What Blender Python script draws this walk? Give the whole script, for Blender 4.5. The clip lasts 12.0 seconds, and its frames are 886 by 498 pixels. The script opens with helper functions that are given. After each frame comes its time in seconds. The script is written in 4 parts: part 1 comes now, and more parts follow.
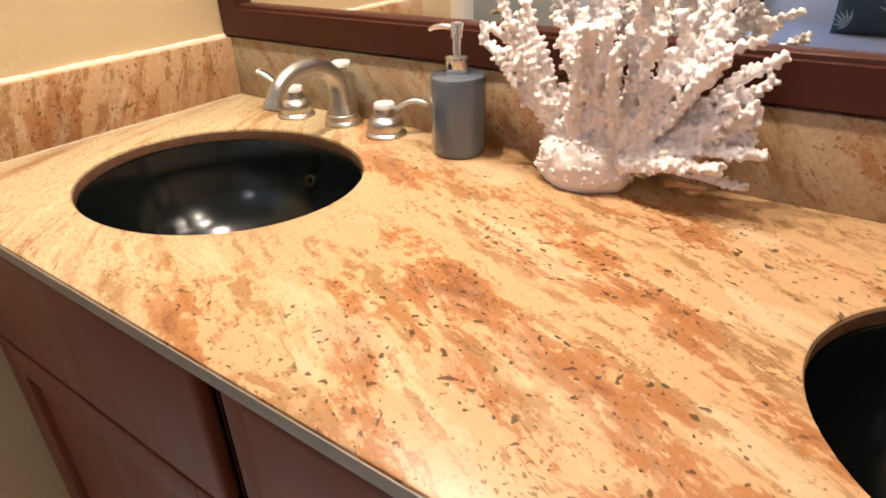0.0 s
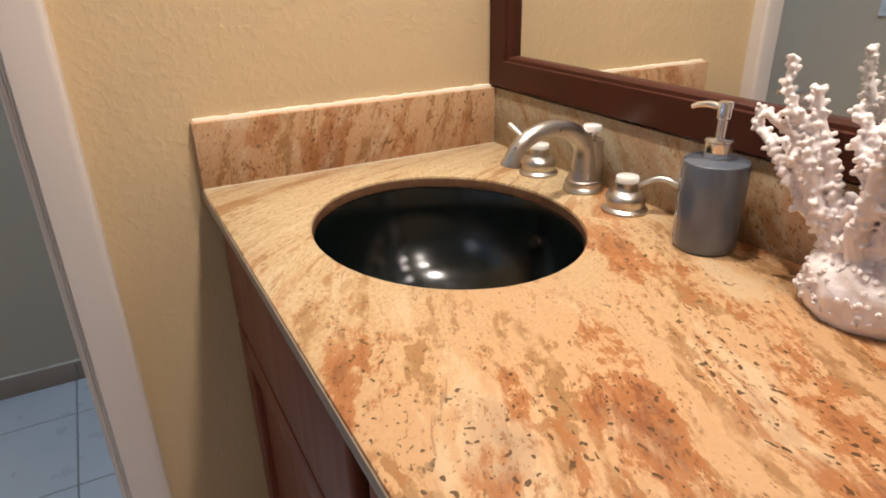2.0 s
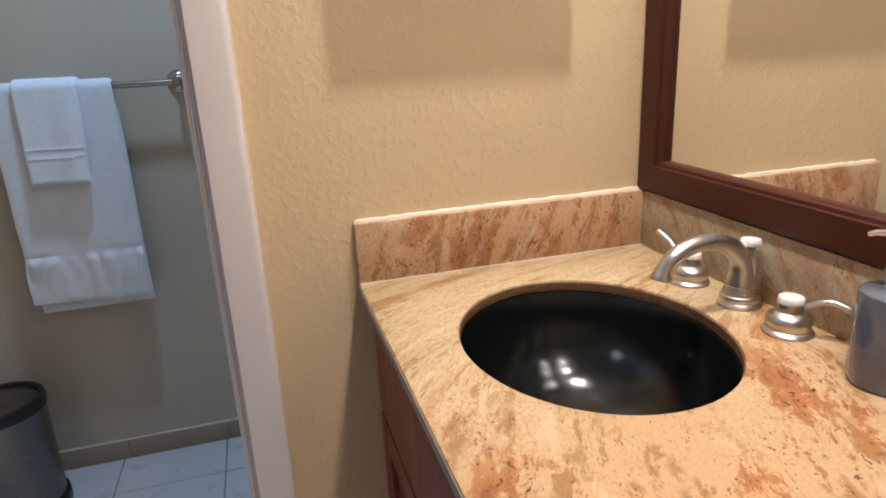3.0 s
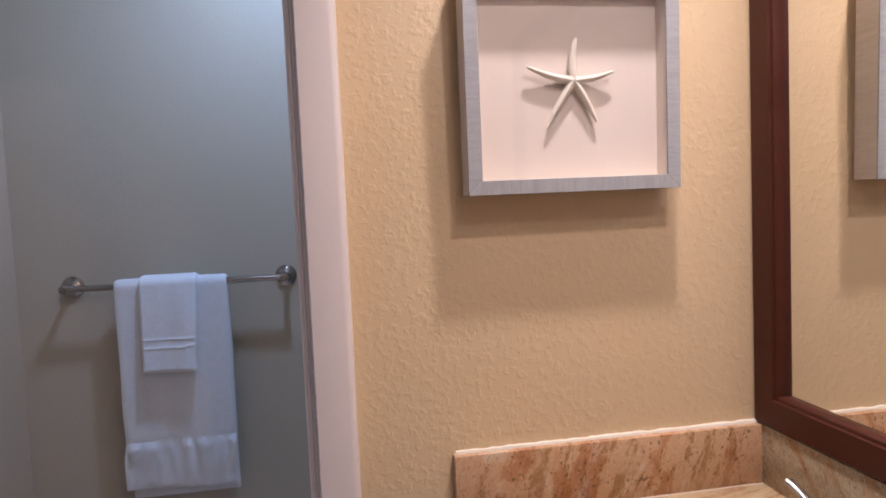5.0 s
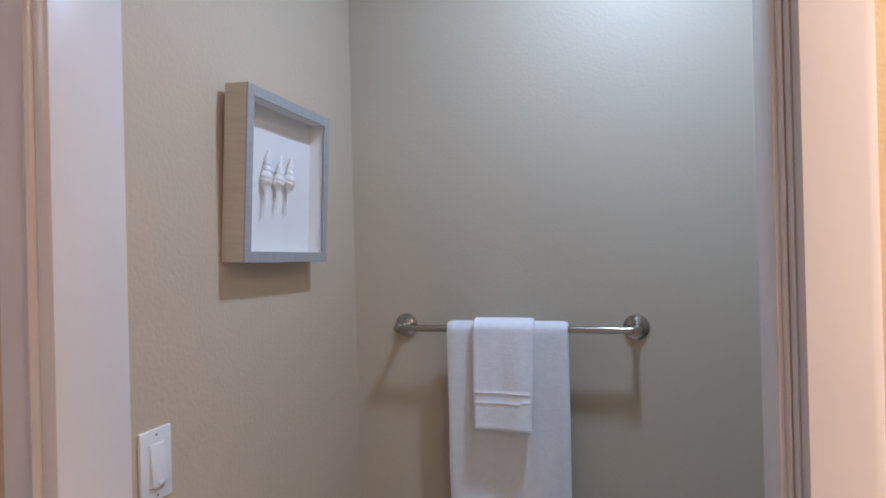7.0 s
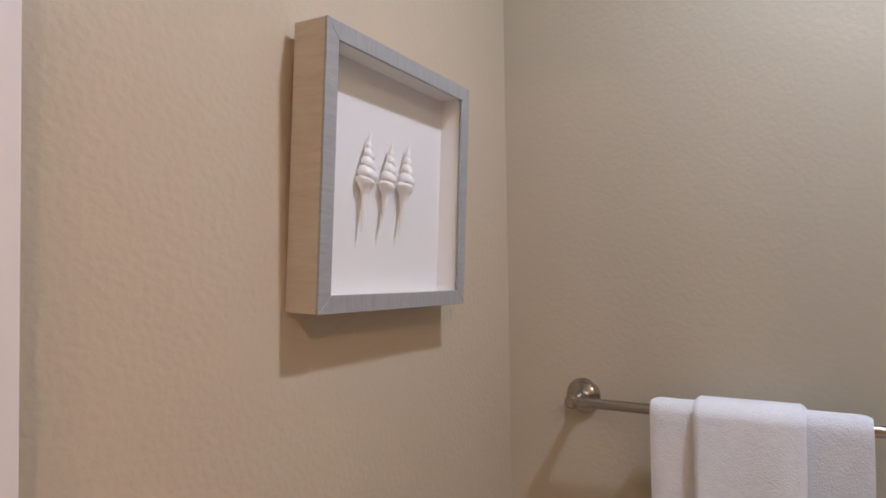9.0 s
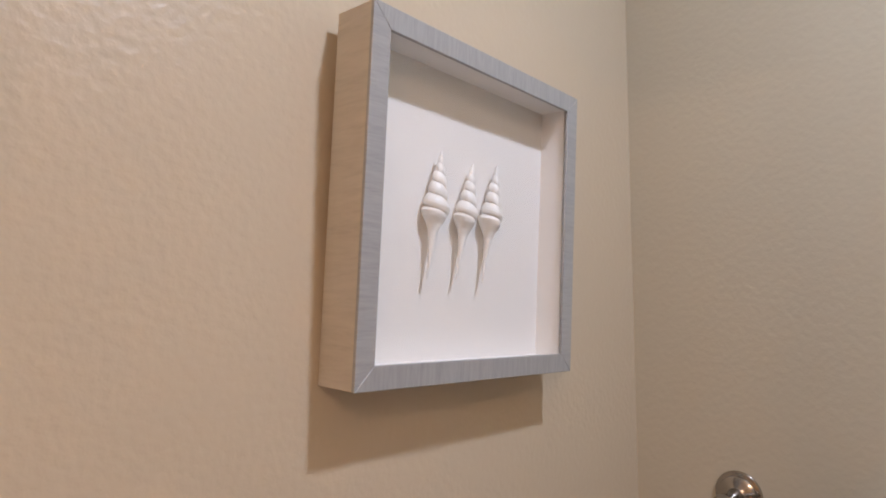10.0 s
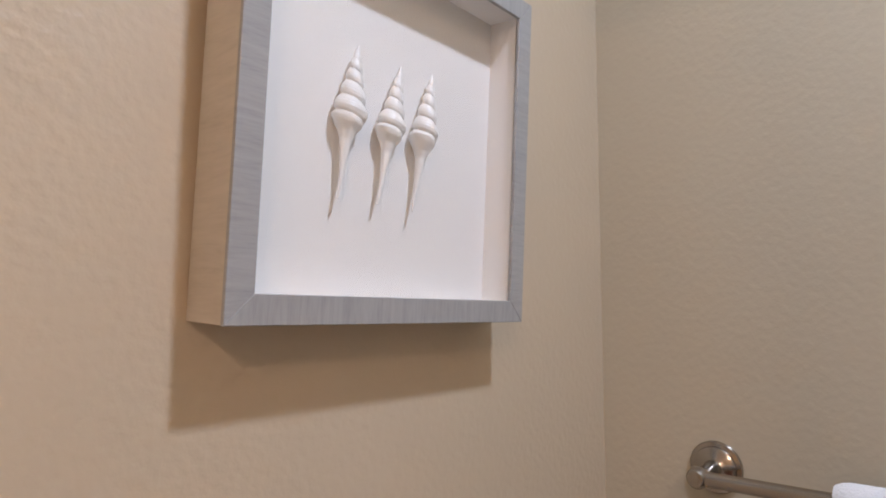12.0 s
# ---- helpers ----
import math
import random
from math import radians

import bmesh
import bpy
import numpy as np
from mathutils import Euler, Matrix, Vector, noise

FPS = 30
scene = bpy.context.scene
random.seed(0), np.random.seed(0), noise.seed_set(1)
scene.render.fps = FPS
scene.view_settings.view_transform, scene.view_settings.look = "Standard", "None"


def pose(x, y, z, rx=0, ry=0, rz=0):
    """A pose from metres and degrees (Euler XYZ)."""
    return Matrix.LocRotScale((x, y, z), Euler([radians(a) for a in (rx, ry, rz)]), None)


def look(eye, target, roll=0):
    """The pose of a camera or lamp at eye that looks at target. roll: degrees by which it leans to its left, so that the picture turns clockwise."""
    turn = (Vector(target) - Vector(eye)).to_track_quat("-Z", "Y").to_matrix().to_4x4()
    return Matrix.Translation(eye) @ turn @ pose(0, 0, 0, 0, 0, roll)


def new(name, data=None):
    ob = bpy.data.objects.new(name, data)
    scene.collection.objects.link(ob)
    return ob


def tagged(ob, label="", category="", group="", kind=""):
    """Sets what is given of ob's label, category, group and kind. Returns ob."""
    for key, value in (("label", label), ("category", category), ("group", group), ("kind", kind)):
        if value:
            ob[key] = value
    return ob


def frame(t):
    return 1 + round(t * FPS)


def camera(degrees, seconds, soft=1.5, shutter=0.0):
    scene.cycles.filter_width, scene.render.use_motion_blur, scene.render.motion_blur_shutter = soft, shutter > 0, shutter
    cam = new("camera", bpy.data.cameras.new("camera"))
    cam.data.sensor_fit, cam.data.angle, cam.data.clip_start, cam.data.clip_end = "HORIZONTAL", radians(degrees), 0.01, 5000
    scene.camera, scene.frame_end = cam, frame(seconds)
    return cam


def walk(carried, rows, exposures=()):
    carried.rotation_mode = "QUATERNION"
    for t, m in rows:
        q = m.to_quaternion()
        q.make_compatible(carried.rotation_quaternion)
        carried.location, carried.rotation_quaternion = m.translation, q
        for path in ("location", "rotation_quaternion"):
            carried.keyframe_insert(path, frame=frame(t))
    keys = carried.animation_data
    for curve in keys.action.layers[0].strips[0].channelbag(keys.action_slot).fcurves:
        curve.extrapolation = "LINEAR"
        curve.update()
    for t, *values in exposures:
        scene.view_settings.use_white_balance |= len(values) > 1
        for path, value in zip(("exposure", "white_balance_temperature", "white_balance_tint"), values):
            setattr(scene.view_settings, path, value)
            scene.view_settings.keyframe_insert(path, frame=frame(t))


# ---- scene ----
cam = camera(70.1, 12.0, 1.8)
PATH = [
    (0, (-0.177, 0.076, 1.162), (-1.241, 1.47, 0.201), -2.3),
    (0.5, (-0.176, 0.13, 1.166), (-1.312, 1.487, 0.235), -2.5),
    (1, (-0.177, 0.166, 1.166), (-1.435, 1.433, 0.264), -2.6),
    (1.5, (-0.185, 0.171, 1.17), (-1.611, 1.278, 0.31), -1.5),
    (2, (-0.198, 0.158, 1.172), (-1.808, 1.012, 0.348), -1.2),
    (2.5, (-0.21, 0.142, 1.185), (-1.95, 0.768, 0.423), -1.8),
    (3, (-0.205, 0.139, 1.227), (-2.041, 0.652, 0.622), -2.8),
    (3.5, (-0.192, 0.132, 1.275), (-2.101, 0.602, 0.91), -2.9),
    (3.7, (-0.185, 0.131, 1.288), (-2.114, 0.583, 1.015), -2.9),
    (5.3, (-0.264, 0.093, 1.356), (-2.247, 0.343, 1.282), -2.3),
    (5.5, (-0.287, 0.076, 1.357), (-2.281, 0.219, 1.297), -2.1),
    (6, (-0.368, -0.002, 1.364), (-2.363, -0.1357, 1.336), -2.1),
    (6.5, (-0.445, -0.065, 1.379), (-2.415, -0.414, 1.353), -1.8),
    (7, (-0.572, -0.09, 1.375), (-2.496, -0.635, 1.38), -1.4),
    (7.2, (-0.625, -0.101, 1.387), (-2.52, -0.739, 1.401), -1.2),
    (8.8, (-1.025, -0.27, 1.404), (-2.785, -1.22, 1.449), -0.8),
    (9, (-1.064, -0.286, 1.411), (-2.786, -1.301, 1.474), -0.8),
    (9.5, (-1.174, -0.315, 1.432), (-2.742, -1.548, 1.575), -0.3),
    (10, (-1.259, -0.354, 1.431), (-2.728, -1.698, 1.619), 0.1),
    (10.5, (-1.315, -0.363, 1.431), (-2.755, -1.731, 1.659), -0.2),
    (11, (-1.344, -0.377, 1.428), (-2.775, -1.754, 1.658), -0.2),
    (11.5, (-1.359, -0.393, 1.409), (-2.805, -1.76, 1.61), -0.2),
    (12, (-1.386, -0.394, 1.377), (-2.891, -1.701, 1.543), -0.0),
]
EXPOSURES = [
    (0.0, 0.05, 5800, 15), (1.5, -0.30, 5800, 17), (2.0, -0.34, 5550, 17), (2.5, -0.32, 5250, 17), (3.7, -0.42, 5300, 21), (5.5, -0.68, 5300, 34),
    (6.0, -0.66, 5200, 34), (6.5, -0.32, 5350, 31), (7.0, -0.20, 5800, 28), (9.0, -0.15, 7200, 36), (10.0, 0.03, 7300, 35), (10.5, 0.06, 7300, 35), (12.0, 0.06, 7100, 34),
]
walk(cam, [(t, look(eye, target, roll)) for t, eye, target, roll in PATH], EXPOSURES)

# ---- light ----
world = bpy.data.worlds.new("world")
scene.world = world
world.use_nodes = True
wn = world.node_tree.nodes
sky = wn.new("ShaderNodeTexSky")
sky.sky_type, sky.sun_disc, sky.sun_elevation, sky.sun_rotation = "NISHITA", False, radians(35), radians(200)
world.node_tree.links.new(sky.outputs[0], wn["Background"].inputs[0])
wn["Background"].inputs[1].default_value = 0.10


def lamp(name, power, color, size, place, target, shape="DISK", size_y=None, spread=180):
    data = bpy.data.lights.new(name, "AREA")
    data.energy, data.color, data.size, data.shape, data.spread = power, color, size, shape, radians(spread)
    if size_y:
        data.size_y = size_y
    ob = new(name, data)
    ob.matrix_world = look(place, target)
    return ob


WARM, COOL, DAY = (1.0, 0.85, 0.62), (0.57, 0.81, 1.0), (0.50, 0.72, 1.0)
lamp("vanity_lamp", 8.6, WARM, 0.07, (-0.885, 0.54, 2.335), (-0.885, 0.54, 0), spread=98)
lamp("vanity_lamp", 7, WARM, 0.09, (0.03, 0.52, 2.335), (0.03, 0.52, 0))
lamp("vanity_lamp", 9.6, WARM, 0.07, (-0.42, 0.56, 2.22), (-0.42, 0.56, 0))
lamp("closet_lamp", 15.2, COOL, 0.10, (-1.735, -0.02, 2.42), (-1.735, -0.02, 0))
lamp("bedroom_lamp", 5.0, (1.0, 0.93, 0.85), 0.10, (-0.30, -1.75, 2.335), (-0.30, -1.75, 0))
lamp("window_light", 24, DAY, 0.60, (-1.62, -2.52, 1.35), (-1.2, 0.0, 1.0), "RECTANGLE", 1.1)


# ---- materials ----
class Nodes:
    """A material and short ways to add nodes to it."""

    def __init__(self, name, rough=0.5, metal=0.0, color=(0.8, 0.8, 0.8), coat=0.0, spec=0.5):
        self.m = bpy.data.materials.new(name)
        self.m.use_nodes = True
        self.t = self.m.node_tree
        self.b = self.t.nodes["Principled BSDF"]
        self.put("Base Color", (*color, 1))
        self.put("Roughness", rough)
        self.put("Metallic", metal)
        self.put("Coat Weight", coat)
        self.put("Coat Roughness", 0.06)
        self.put("Specular IOR Level", spec)
        self.co = self.t.nodes.new("ShaderNodeTexCoord")

    def put(self, socket, value):
        if isinstance(value, bpy.types.NodeSocket):
            self.t.links.new(value, self.b.inputs[socket])
        else:
            self.b.inputs[socket].default_value = value

    def mapping(self, scale=(1, 1, 1), rot=(0, 0, 0), source="Object"):
        n = self.t.nodes.new("ShaderNodeMapping")
        n.inputs["Scale"].default_value = scale
        n.inputs["Rotation"].default_value = [radians(a) for a in rot]
        self.t.links.new(self.co.outputs[source], n.inputs["Vector"])
        return n.outputs[0]

    def noise(self, vec, scale, detail=4, rough=0.55, distort=0.0):
        n = self.t.nodes.new("ShaderNodeTexNoise")
        n.inputs["Scale"].default_value, n.inputs["Detail"].default_value = scale, detail
        n.inputs["Roughness"].default_value, n.inputs["Distortion"].default_value = rough, distort
        self.t.links.new(vec, n.inputs["Vector"])
        return n.outputs["Fac"]

    def voronoi(self, vec, scale, feature="F1", out="Distance"):
        n = self.t.nodes.new("ShaderNodeTexVoronoi")
        n.feature = feature
        n.inputs["Scale"].default_value = scale
        self.t.links.new(vec, n.inputs["Vector"])
        return n.outputs[out]

    def ramp(self, fac, stops):
        n = self.t.nodes.new("ShaderNodeValToRGB")
        e = n.color_ramp.elements
        while len(e) < len(stops):
            e.new(0.5)
        for el, (p, c) in zip(e, stops):
            el.position = p
            el.color = (*c, 1) if isinstance(c, tuple) else (c, c, c, 1)
        self.t.links.new(fac, n.inputs[0])
        return n.outputs[0]

    def mix(self, fac, a, b, kind="MIX"):
        n = self.t.nodes.new("ShaderNodeMix")
        n.data_type, n.blend_type = "RGBA", kind
        for s, v in ((0, fac), (6, a), (7, b)):
            if isinstance(v, bpy.types.NodeSocket):
                self.t.links.new(v, n.inputs[s])
            else:
                n.inputs[s].default_value = (*v, 1) if isinstance(v, tuple) else v
        return n.outputs[2]

    def math(self, op, a, b):
        n = self.t.nodes.new("ShaderNodeMath")
        n.operation = op
        for s, v in ((0, a), (1, b)):
            if isinstance(v, bpy.types.NodeSocket):
                self.t.links.new(v, n.inputs[s])
            else:
                n.inputs[s].default_value = v
        return n.outputs[0]

    def bump(self, height, dist=0.001, strength=1.0, base=None):
        n = self.t.nodes.new("ShaderNodeBump")
        n.inputs["Distance"].default_value, n.inputs["Strength"].default_value = dist, strength
        self.t.links.new(height, n.inputs["Height"])
        if base:
            self.t.links.new(base, n.inputs["Normal"])
        self.t.links.new(n.outputs[0], self.b.inputs["Normal"])
        return n.outputs[0]


def wall_paint(name, c1, c2, rough, depth, size, grain=0.35):
    """Sprayed and knocked-down wall texture under satin paint."""
    n = Nodes(name, rough)
    v = n.mapping()
    n.put("Base Color", n.mix(n.noise(v, 3.0, 3), c1, c2))
    blobs = n.ramp(n.noise(v, size, 2, 0.45, 0.25), [(0.46, 0.0), (0.70, 1.0)]) if grain else n.noise(v, size, 2, 0.4)
    fine = n.noise(v, size * 2.2, 2)
    first = n.bump(blobs, depth, 0.6)
    if grain:
        n.bump(fine, depth * grain, 0.4, first)
    n.put("Roughness", n.ramp(n.noise(v, 9, 3), [(0.3, rough - 0.05), (0.7, rough + 0.06)]))
    return n.m


CREAM = ((0.350, 0.228, 0.102), (0.450, 0.325, 0.168), (0.520, 0.395, 0.226), (0.59, 0.475, 0.300))
ROSY = ((0.36, 0.225, 0.125), (0.45, 0.305, 0.190), (0.52, 0.385, 0.255), (0.60, 0.49, 0.35))
OLIVE = ((0.30, 0.235, 0.135), (0.38, 0.315, 0.200), (0.44, 0.375, 0.250), (0.52, 0.46, 0.33))


def granite(name, rust, turn=(0, 0, 24), curl=False, vein=1.0, tone=CREAM):
    n = Nodes(name, 0.26, spec=0.28)
    flat = n.mapping((1, 1, 1), turn)
    if curl:
        place = n.t.nodes.new("ShaderNodeSeparateXYZ")
        n.t.links.new(n.co.outputs["Object"], place.inputs[0])
        swirl = n.t.nodes.new("ShaderNodeMix")
        swirl.data_type = "VECTOR"
        n.t.links.new(n.ramp(n.math("MULTIPLY", place.outputs[0], -1.0), [(0.36, 0.0), (0.74, 1.0)]), swirl.inputs[0])
        n.t.links.new(flat, swirl.inputs[4])
        n.t.links.new(n.mapping((1, 1, 1), (0, 0, 56)), swirl.inputs[5])
        flat = swirl.outputs[1]
    warp = n.t.nodes.new("ShaderNodeVectorMath")
    warp.operation = "MULTIPLY_ADD"
    wobble = n.t.nodes.new("ShaderNodeTexNoise")
    wobble.inputs["Scale"].default_value, wobble.inputs["Detail"].default_value = 3.2, 3
    n.t.links.new(flat, wobble.inputs["Vector"])
    n.t.links.new(wobble.outputs["Color"], warp.inputs[0])
    warp.inputs[1].default_value = (0.06, 0.075, 0.06)
    n.t.links.new(flat, warp.inputs[2])

    def squeezed(sx, sy, sz):
        k = n.t.nodes.new("ShaderNodeVectorMath")
        k.operation = "MULTIPLY"
        k.inputs[1].default_value = (sx, sy, sz)
        n.t.links.new(warp.outputs[0], k.inputs[0])
        return k.outputs[0]

    def off(field, amount):
        return n.math("MULTIPLY", n.math("SUBTRACT", field, 0.5), amount)

    def plus(*fields):
        total = fields[0]
        for f in fields[1:]:
            total = n.math("ADD", total, f)
        return total

    grain = n.noise(squeezed(0.8, 1.1, 1.1), 230, 4, 0.7)
    crumb = n.noise(squeezed(0.55, 1, 1), 95, 5, 0.72)
    clump = n.noise(squeezed(0.5, 1, 1), 36, 5, 0.65)
    streak = plus(n.noise(squeezed(0.20, 1, 0.4), 34, 5, 0.60), off(crumb, 0.62))
    band = plus(n.noise(squeezed(0.26, 1, 0.4), 13, 4, 0.55), off(crumb, 0.52), off(clump, 0.30))
    broad = n.noise(squeezed(0.40, 1, 0.8), 4.5, 3)
    base = n.ramp(plus(grain, off(crumb, 0.5)), [(0.30, tone[0]), (0.44, tone[1]), (0.56, tone[2]), (0.72, tone[3])])
    where_x = n.t.nodes.new("ShaderNodeSeparateXYZ")
    n.t.links.new(n.co.outputs["Object"], where_x.inputs[0])
    shift = plus(where_x.outputs[0], off(broad, 0.7))
    shift = n.math("ADD", shift, 0.62)
    rusty = n.math("MULTIPLY", n.ramp(shift, [(0.05, 0.06), (0.36, 1.0)]), rust)
    # a warmer ground where the stone turns rusty
    base = n.mix(n.math("MULTIPLY", n.ramp(shift, [(0.08, 0.0), (0.55, 0.85)]), rust), base, n.mix(crumb, (0.60, 0.375, 0.195), (0.47, 0.245, 0.100)))
    tan = n.math("MULTIPLY", n.ramp(streak, [(0.530, 0.0), (0.585, 0.9)]), n.ramp(clump, [(0.36, 0.15), (0.50, 1.0)]))
    c = n.mix(n.math("MULTIPLY", tan, vein), base, n.mix(grain, (0.225, 0.108, 0.034), (0.410, 0.228, 0.092)))
    patch = n.math("MULTIPLY", n.ramp(band, [(0.520, 0.0), (0.575, 0.9)]), rusty)
    c = n.mix(patch, c, n.mix(crumb, (0.230, 0.070, 0.014), (0.480, 0.205, 0.070)))
    deep = n.math("MULTIPLY", n.ramp(band, [(0.62, 0.0), (0.68, 0.65)]), rusty)
    c = n.mix(deep, c, (0.180, 0.058, 0.020))
    lit = n.math("MULTIPLY", n.ramp(plus(n.noise(squeezed(0.30, 1, 1), 20, 4, 0.6), off(crumb, 0.3)), [(0.57, 0.0), (0.64, 0.5)]), n.ramp(tan, [(0.0, 1.0), (0.5, 0.3)]))
    c = n.mix(lit, c, tone[3])
    where = n.ramp(plus(n.noise(squeezed(0.5, 1, 1), 14, 3), off(band, 0.8)), [(0.47, 0.0), (0.55, 1.0)])
    specks = n.math("MULTIPLY", n.ramp(n.noise(squeezed(0.8, 1.0, 1), 150, 1, 0.3), [(0.675, 0.0), (0.695, 0.9)]), n.math("MULTIPLY", where, rusty))
    c = n.mix(specks, c, (0.085, 0.046, 0.017))
    small = n.math("MULTIPLY", n.ramp(n.noise(squeezed(0.7, 1.2, 1), 250, 1, 0.3), [(0.66, 0.0), (0.69, 0.75)]), n.ramp(clump, [(0.44, 0.0), (0.54, 1.0)]))
    c = n.mix(small, c, (0.150, 0.072, 0.026))
    thread = n.noise(squeezed(0.09, 1, 0.3), 16, 3, 0.5)
    hair = n.math("MULTIPLY", n.ramp(thread, [(0.497, 0.0), (0.500, 0.75), (0.503, 0.75), (0.506, 0.0)]), n.ramp(clump, [(0.46, 0.0), (0.54, 0.8)]))
    c = n.mix(hair, c, (0.230, 0.110, 0.042))
    n.put("Base Color", c)
    n.put("Roughness", n.ramp(grain, [(0.3, 0.28), (0.7, 0.33)]))
    n.bump(grain, 0.0002, 0.25)
    return n.m


def wood(name, dark, light, rough=0.42, scale=22, along=(1, 1, 0.06), spec=0.5):
    n = Nodes(name, rough, spec=spec)
    v = n.mapping(along)
    g = n.noise(v, scale, 6, 0.6, 0.4)
    n.put("Base Color", n.mix(n.noise(n.mapping(along), scale * 4, 3), n.ramp(g, [(0.35, dark), (0.65, light)]), light))
    n.put("Roughness", n.ramp(g, [(0.3, rough - 0.08), (0.7, rough + 0.08)]))
    n.bump(g, 0.0006, 0.2)
    return n.m


def metal(name, color, rough, brushed=0.0):
    n = Nodes(name, rough, 1.0, color)
    if brushed:
        v = n.mapping((1, 1, 1))
        n.put("Roughness", n.ramp(n.noise(v, 60, 3), [(0.3, rough - brushed), (0.7, rough + brushed)]))
    return n.m


def plain(name, color, rough=0.5, vary=0.06, bump=0.0, size=40, coat=0.0, spec=0.5):
    n = Nodes(name, rough, coat=coat, spec=spec)
    v = n.mapping()
    d = tuple(max(0.0, c * (1 - vary)) for c in color)
    n.put("Base Color", n.mix(n.noise(v, size * 0.2, 4), d, color))
    n.put("Roughness", n.ramp(n.noise(v, size * 0.5, 3), [(0.3, max(0.02, rough - 0.05)), (0.7, rough + 0.06)]))
    if bump:
        n.bump(n.noise(v, size, 4), bump, 0.5)
    return n.m


def terry():
    n = Nodes("terry_cloth", 0.95, color=(0.82, 0.82, 0.83), spec=0.15)
    v = n.mapping()
    n.put("Base Color", n.mix(n.noise(v, 60, 4), (0.74, 0.74, 0.76), (0.86, 0.86, 0.86)))
    n.put("Sheen Weight", 0.3)
    loops = n.voronoi(v, 420)
    first = n.bump(loops, 0.0012, 0.5)
    n.bump(n.noise(v, 90, 4), 0.002, 0.45, first)
    return n.m


PAINT = wall_paint("tan_wall_paint", (0.618, 0.462, 0.262), (0.655, 0.497, 0.288), 0.44, 0.00075, 88)
PAINT_IN = wall_paint("beige_wall_paint", (0.555, 0.450, 0.325), (0.585, 0.475, 0.345), 0.335, 0.0014, 120, 0)
PAINT_SOFT = wall_paint("beige_rolled_paint", (0.50, 0.435, 0.330), (0.53, 0.46, 0.350), 0.38, 0.0008, 120, 0)
PAINT_BED = wall_paint("pale_wall_paint", (0.70, 0.70, 0.74), (0.74, 0.74, 0.77), 0.6, 0.002, 60)
CEIL = wall_paint("ceiling_paint", (0.74, 0.72, 0.68), (0.78, 0.76, 0.72), 0.7, 0.002, 60)
GRANITE = granite("granite", 1.0, curl=True)
GRANITE_CUT = plain("cut_granite", (0.235, 0.110, 0.050), 0.5, 0.75, 0.0008, 420)
GRANITE_EDGE = plain("honed_granite_edge", (0.31, 0.235, 0.165), 0.45, 0.30, 0.0004, 220)
GRANITE_SIDE = granite("granite_side_splash", 0.7, (0, 90, -18), tone=ROSY)
GRANITE_BACK = granite("granite_back_splash", 0.5, (90, 0, 128), vein=0.8, tone=OLIVE)
CHERRY = wood("cherry_wood", (0.135, 0.035, 0.016), (0.180, 0.050, 0.023), 0.42, spec=0.22)
MIRROR_WOOD = wood("dark_red_wood", (0.048, 0.013, 0.0065), (0.066, 0.018, 0.009), 0.38, 30, (0.1, 1, 1), spec=0.22)
GREY_WOOD = wood("silvered_veneer", (0.26, 0.262, 0.262), (0.38, 0.38, 0.375), 0.36, 40, (0.6, 0.3, 6))
GREY_WOOD_ACROSS = wood("silvered_veneer_across", (0.26, 0.262, 0.262), (0.38, 0.38, 0.375), 0.36, 40, (6, 0.3, 0.6))
PALE_WOOD = wood("pale_veneer", (0.44, 0.39, 0.32), (0.60, 0.54, 0.46), 0.45, 30, (0.5, 0.5, 4))
# near-black, almost no gloss: shade of the cabinet gaps put into a colour
GAP_SHADE = Nodes("near_black_gap_shade", 0.8, color=(0.006, 0.003, 0.0025), spec=0.02).m
TRIM = plain("white_trim_paint", (0.73, 0.66, 0.61), 0.35, 0.04, 0.0004, 30)
CAULK = plain("white_caulk", (0.78, 0.70, 0.55), 0.6, 0.2, 0.001, 120)
BLACK = plain("black_porcelain", (0.0035, 0.0055, 0.005), 0.18, 0.3, spec=0.6)
NICKEL = metal("brushed_nickel", (0.60, 0.57, 0.525), 0.31, 0.04)
DARK_NICKEL = metal("satin_nickel", (0.40, 0.365, 0.33), 0.22, 0.05)
CHROME = metal("chrome", (0.80, 0.79, 0.78), 0.16)
PORCELAIN = plain("white_porcelain", (0.82, 0.80, 0.76), 0.12, 0.02, coat=0.6)
GREY_GLAZE = plain("grey_glaze", (0.105, 0.120, 0.148), 0.18, 0.10, 0.0003, 14, coat=0.7)
CORAL = plain("white_coral", (0.86, 0.775, 0.735), 0.45, 0.05, 0.0012, 260)
SHELL = plain("white_shell", (0.87, 0.85, 0.82), 0.30, 0.06, 0.0003, 200)
STAR = plain("cream_starfish", (0.68, 0.62, 0.51), 0.75, 0.12, 0.0012, 420)
BOARD = plain("cream_backing", (0.82, 0.795, 0.765), 0.8, 0.02)
LINEN = plain("sand_linen_backing", (0.70, 0.615, 0.525), 0.85, 0.05)
TERRY = terry()
TILE = plain("ceramic_floor_tile", (0.66, 0.64, 0.63), 0.30, 0.14, 0.0005, 24)
GROUT = plain("grey_grout", (0.30, 0.28, 0.27), 0.9, 0.2, 0.0008, 200)
BASE = plain("tan_base_tile", (0.40, 0.31, 0.235), 0.45, 0.22, 0.0005, 30)
RUBBER = plain("black_plastic", (0.012, 0.012, 0.013), 0.35, 0.2)
STEEL = metal("dark_steel", (0.20, 0.19, 0.18), 0.32, 0.06)
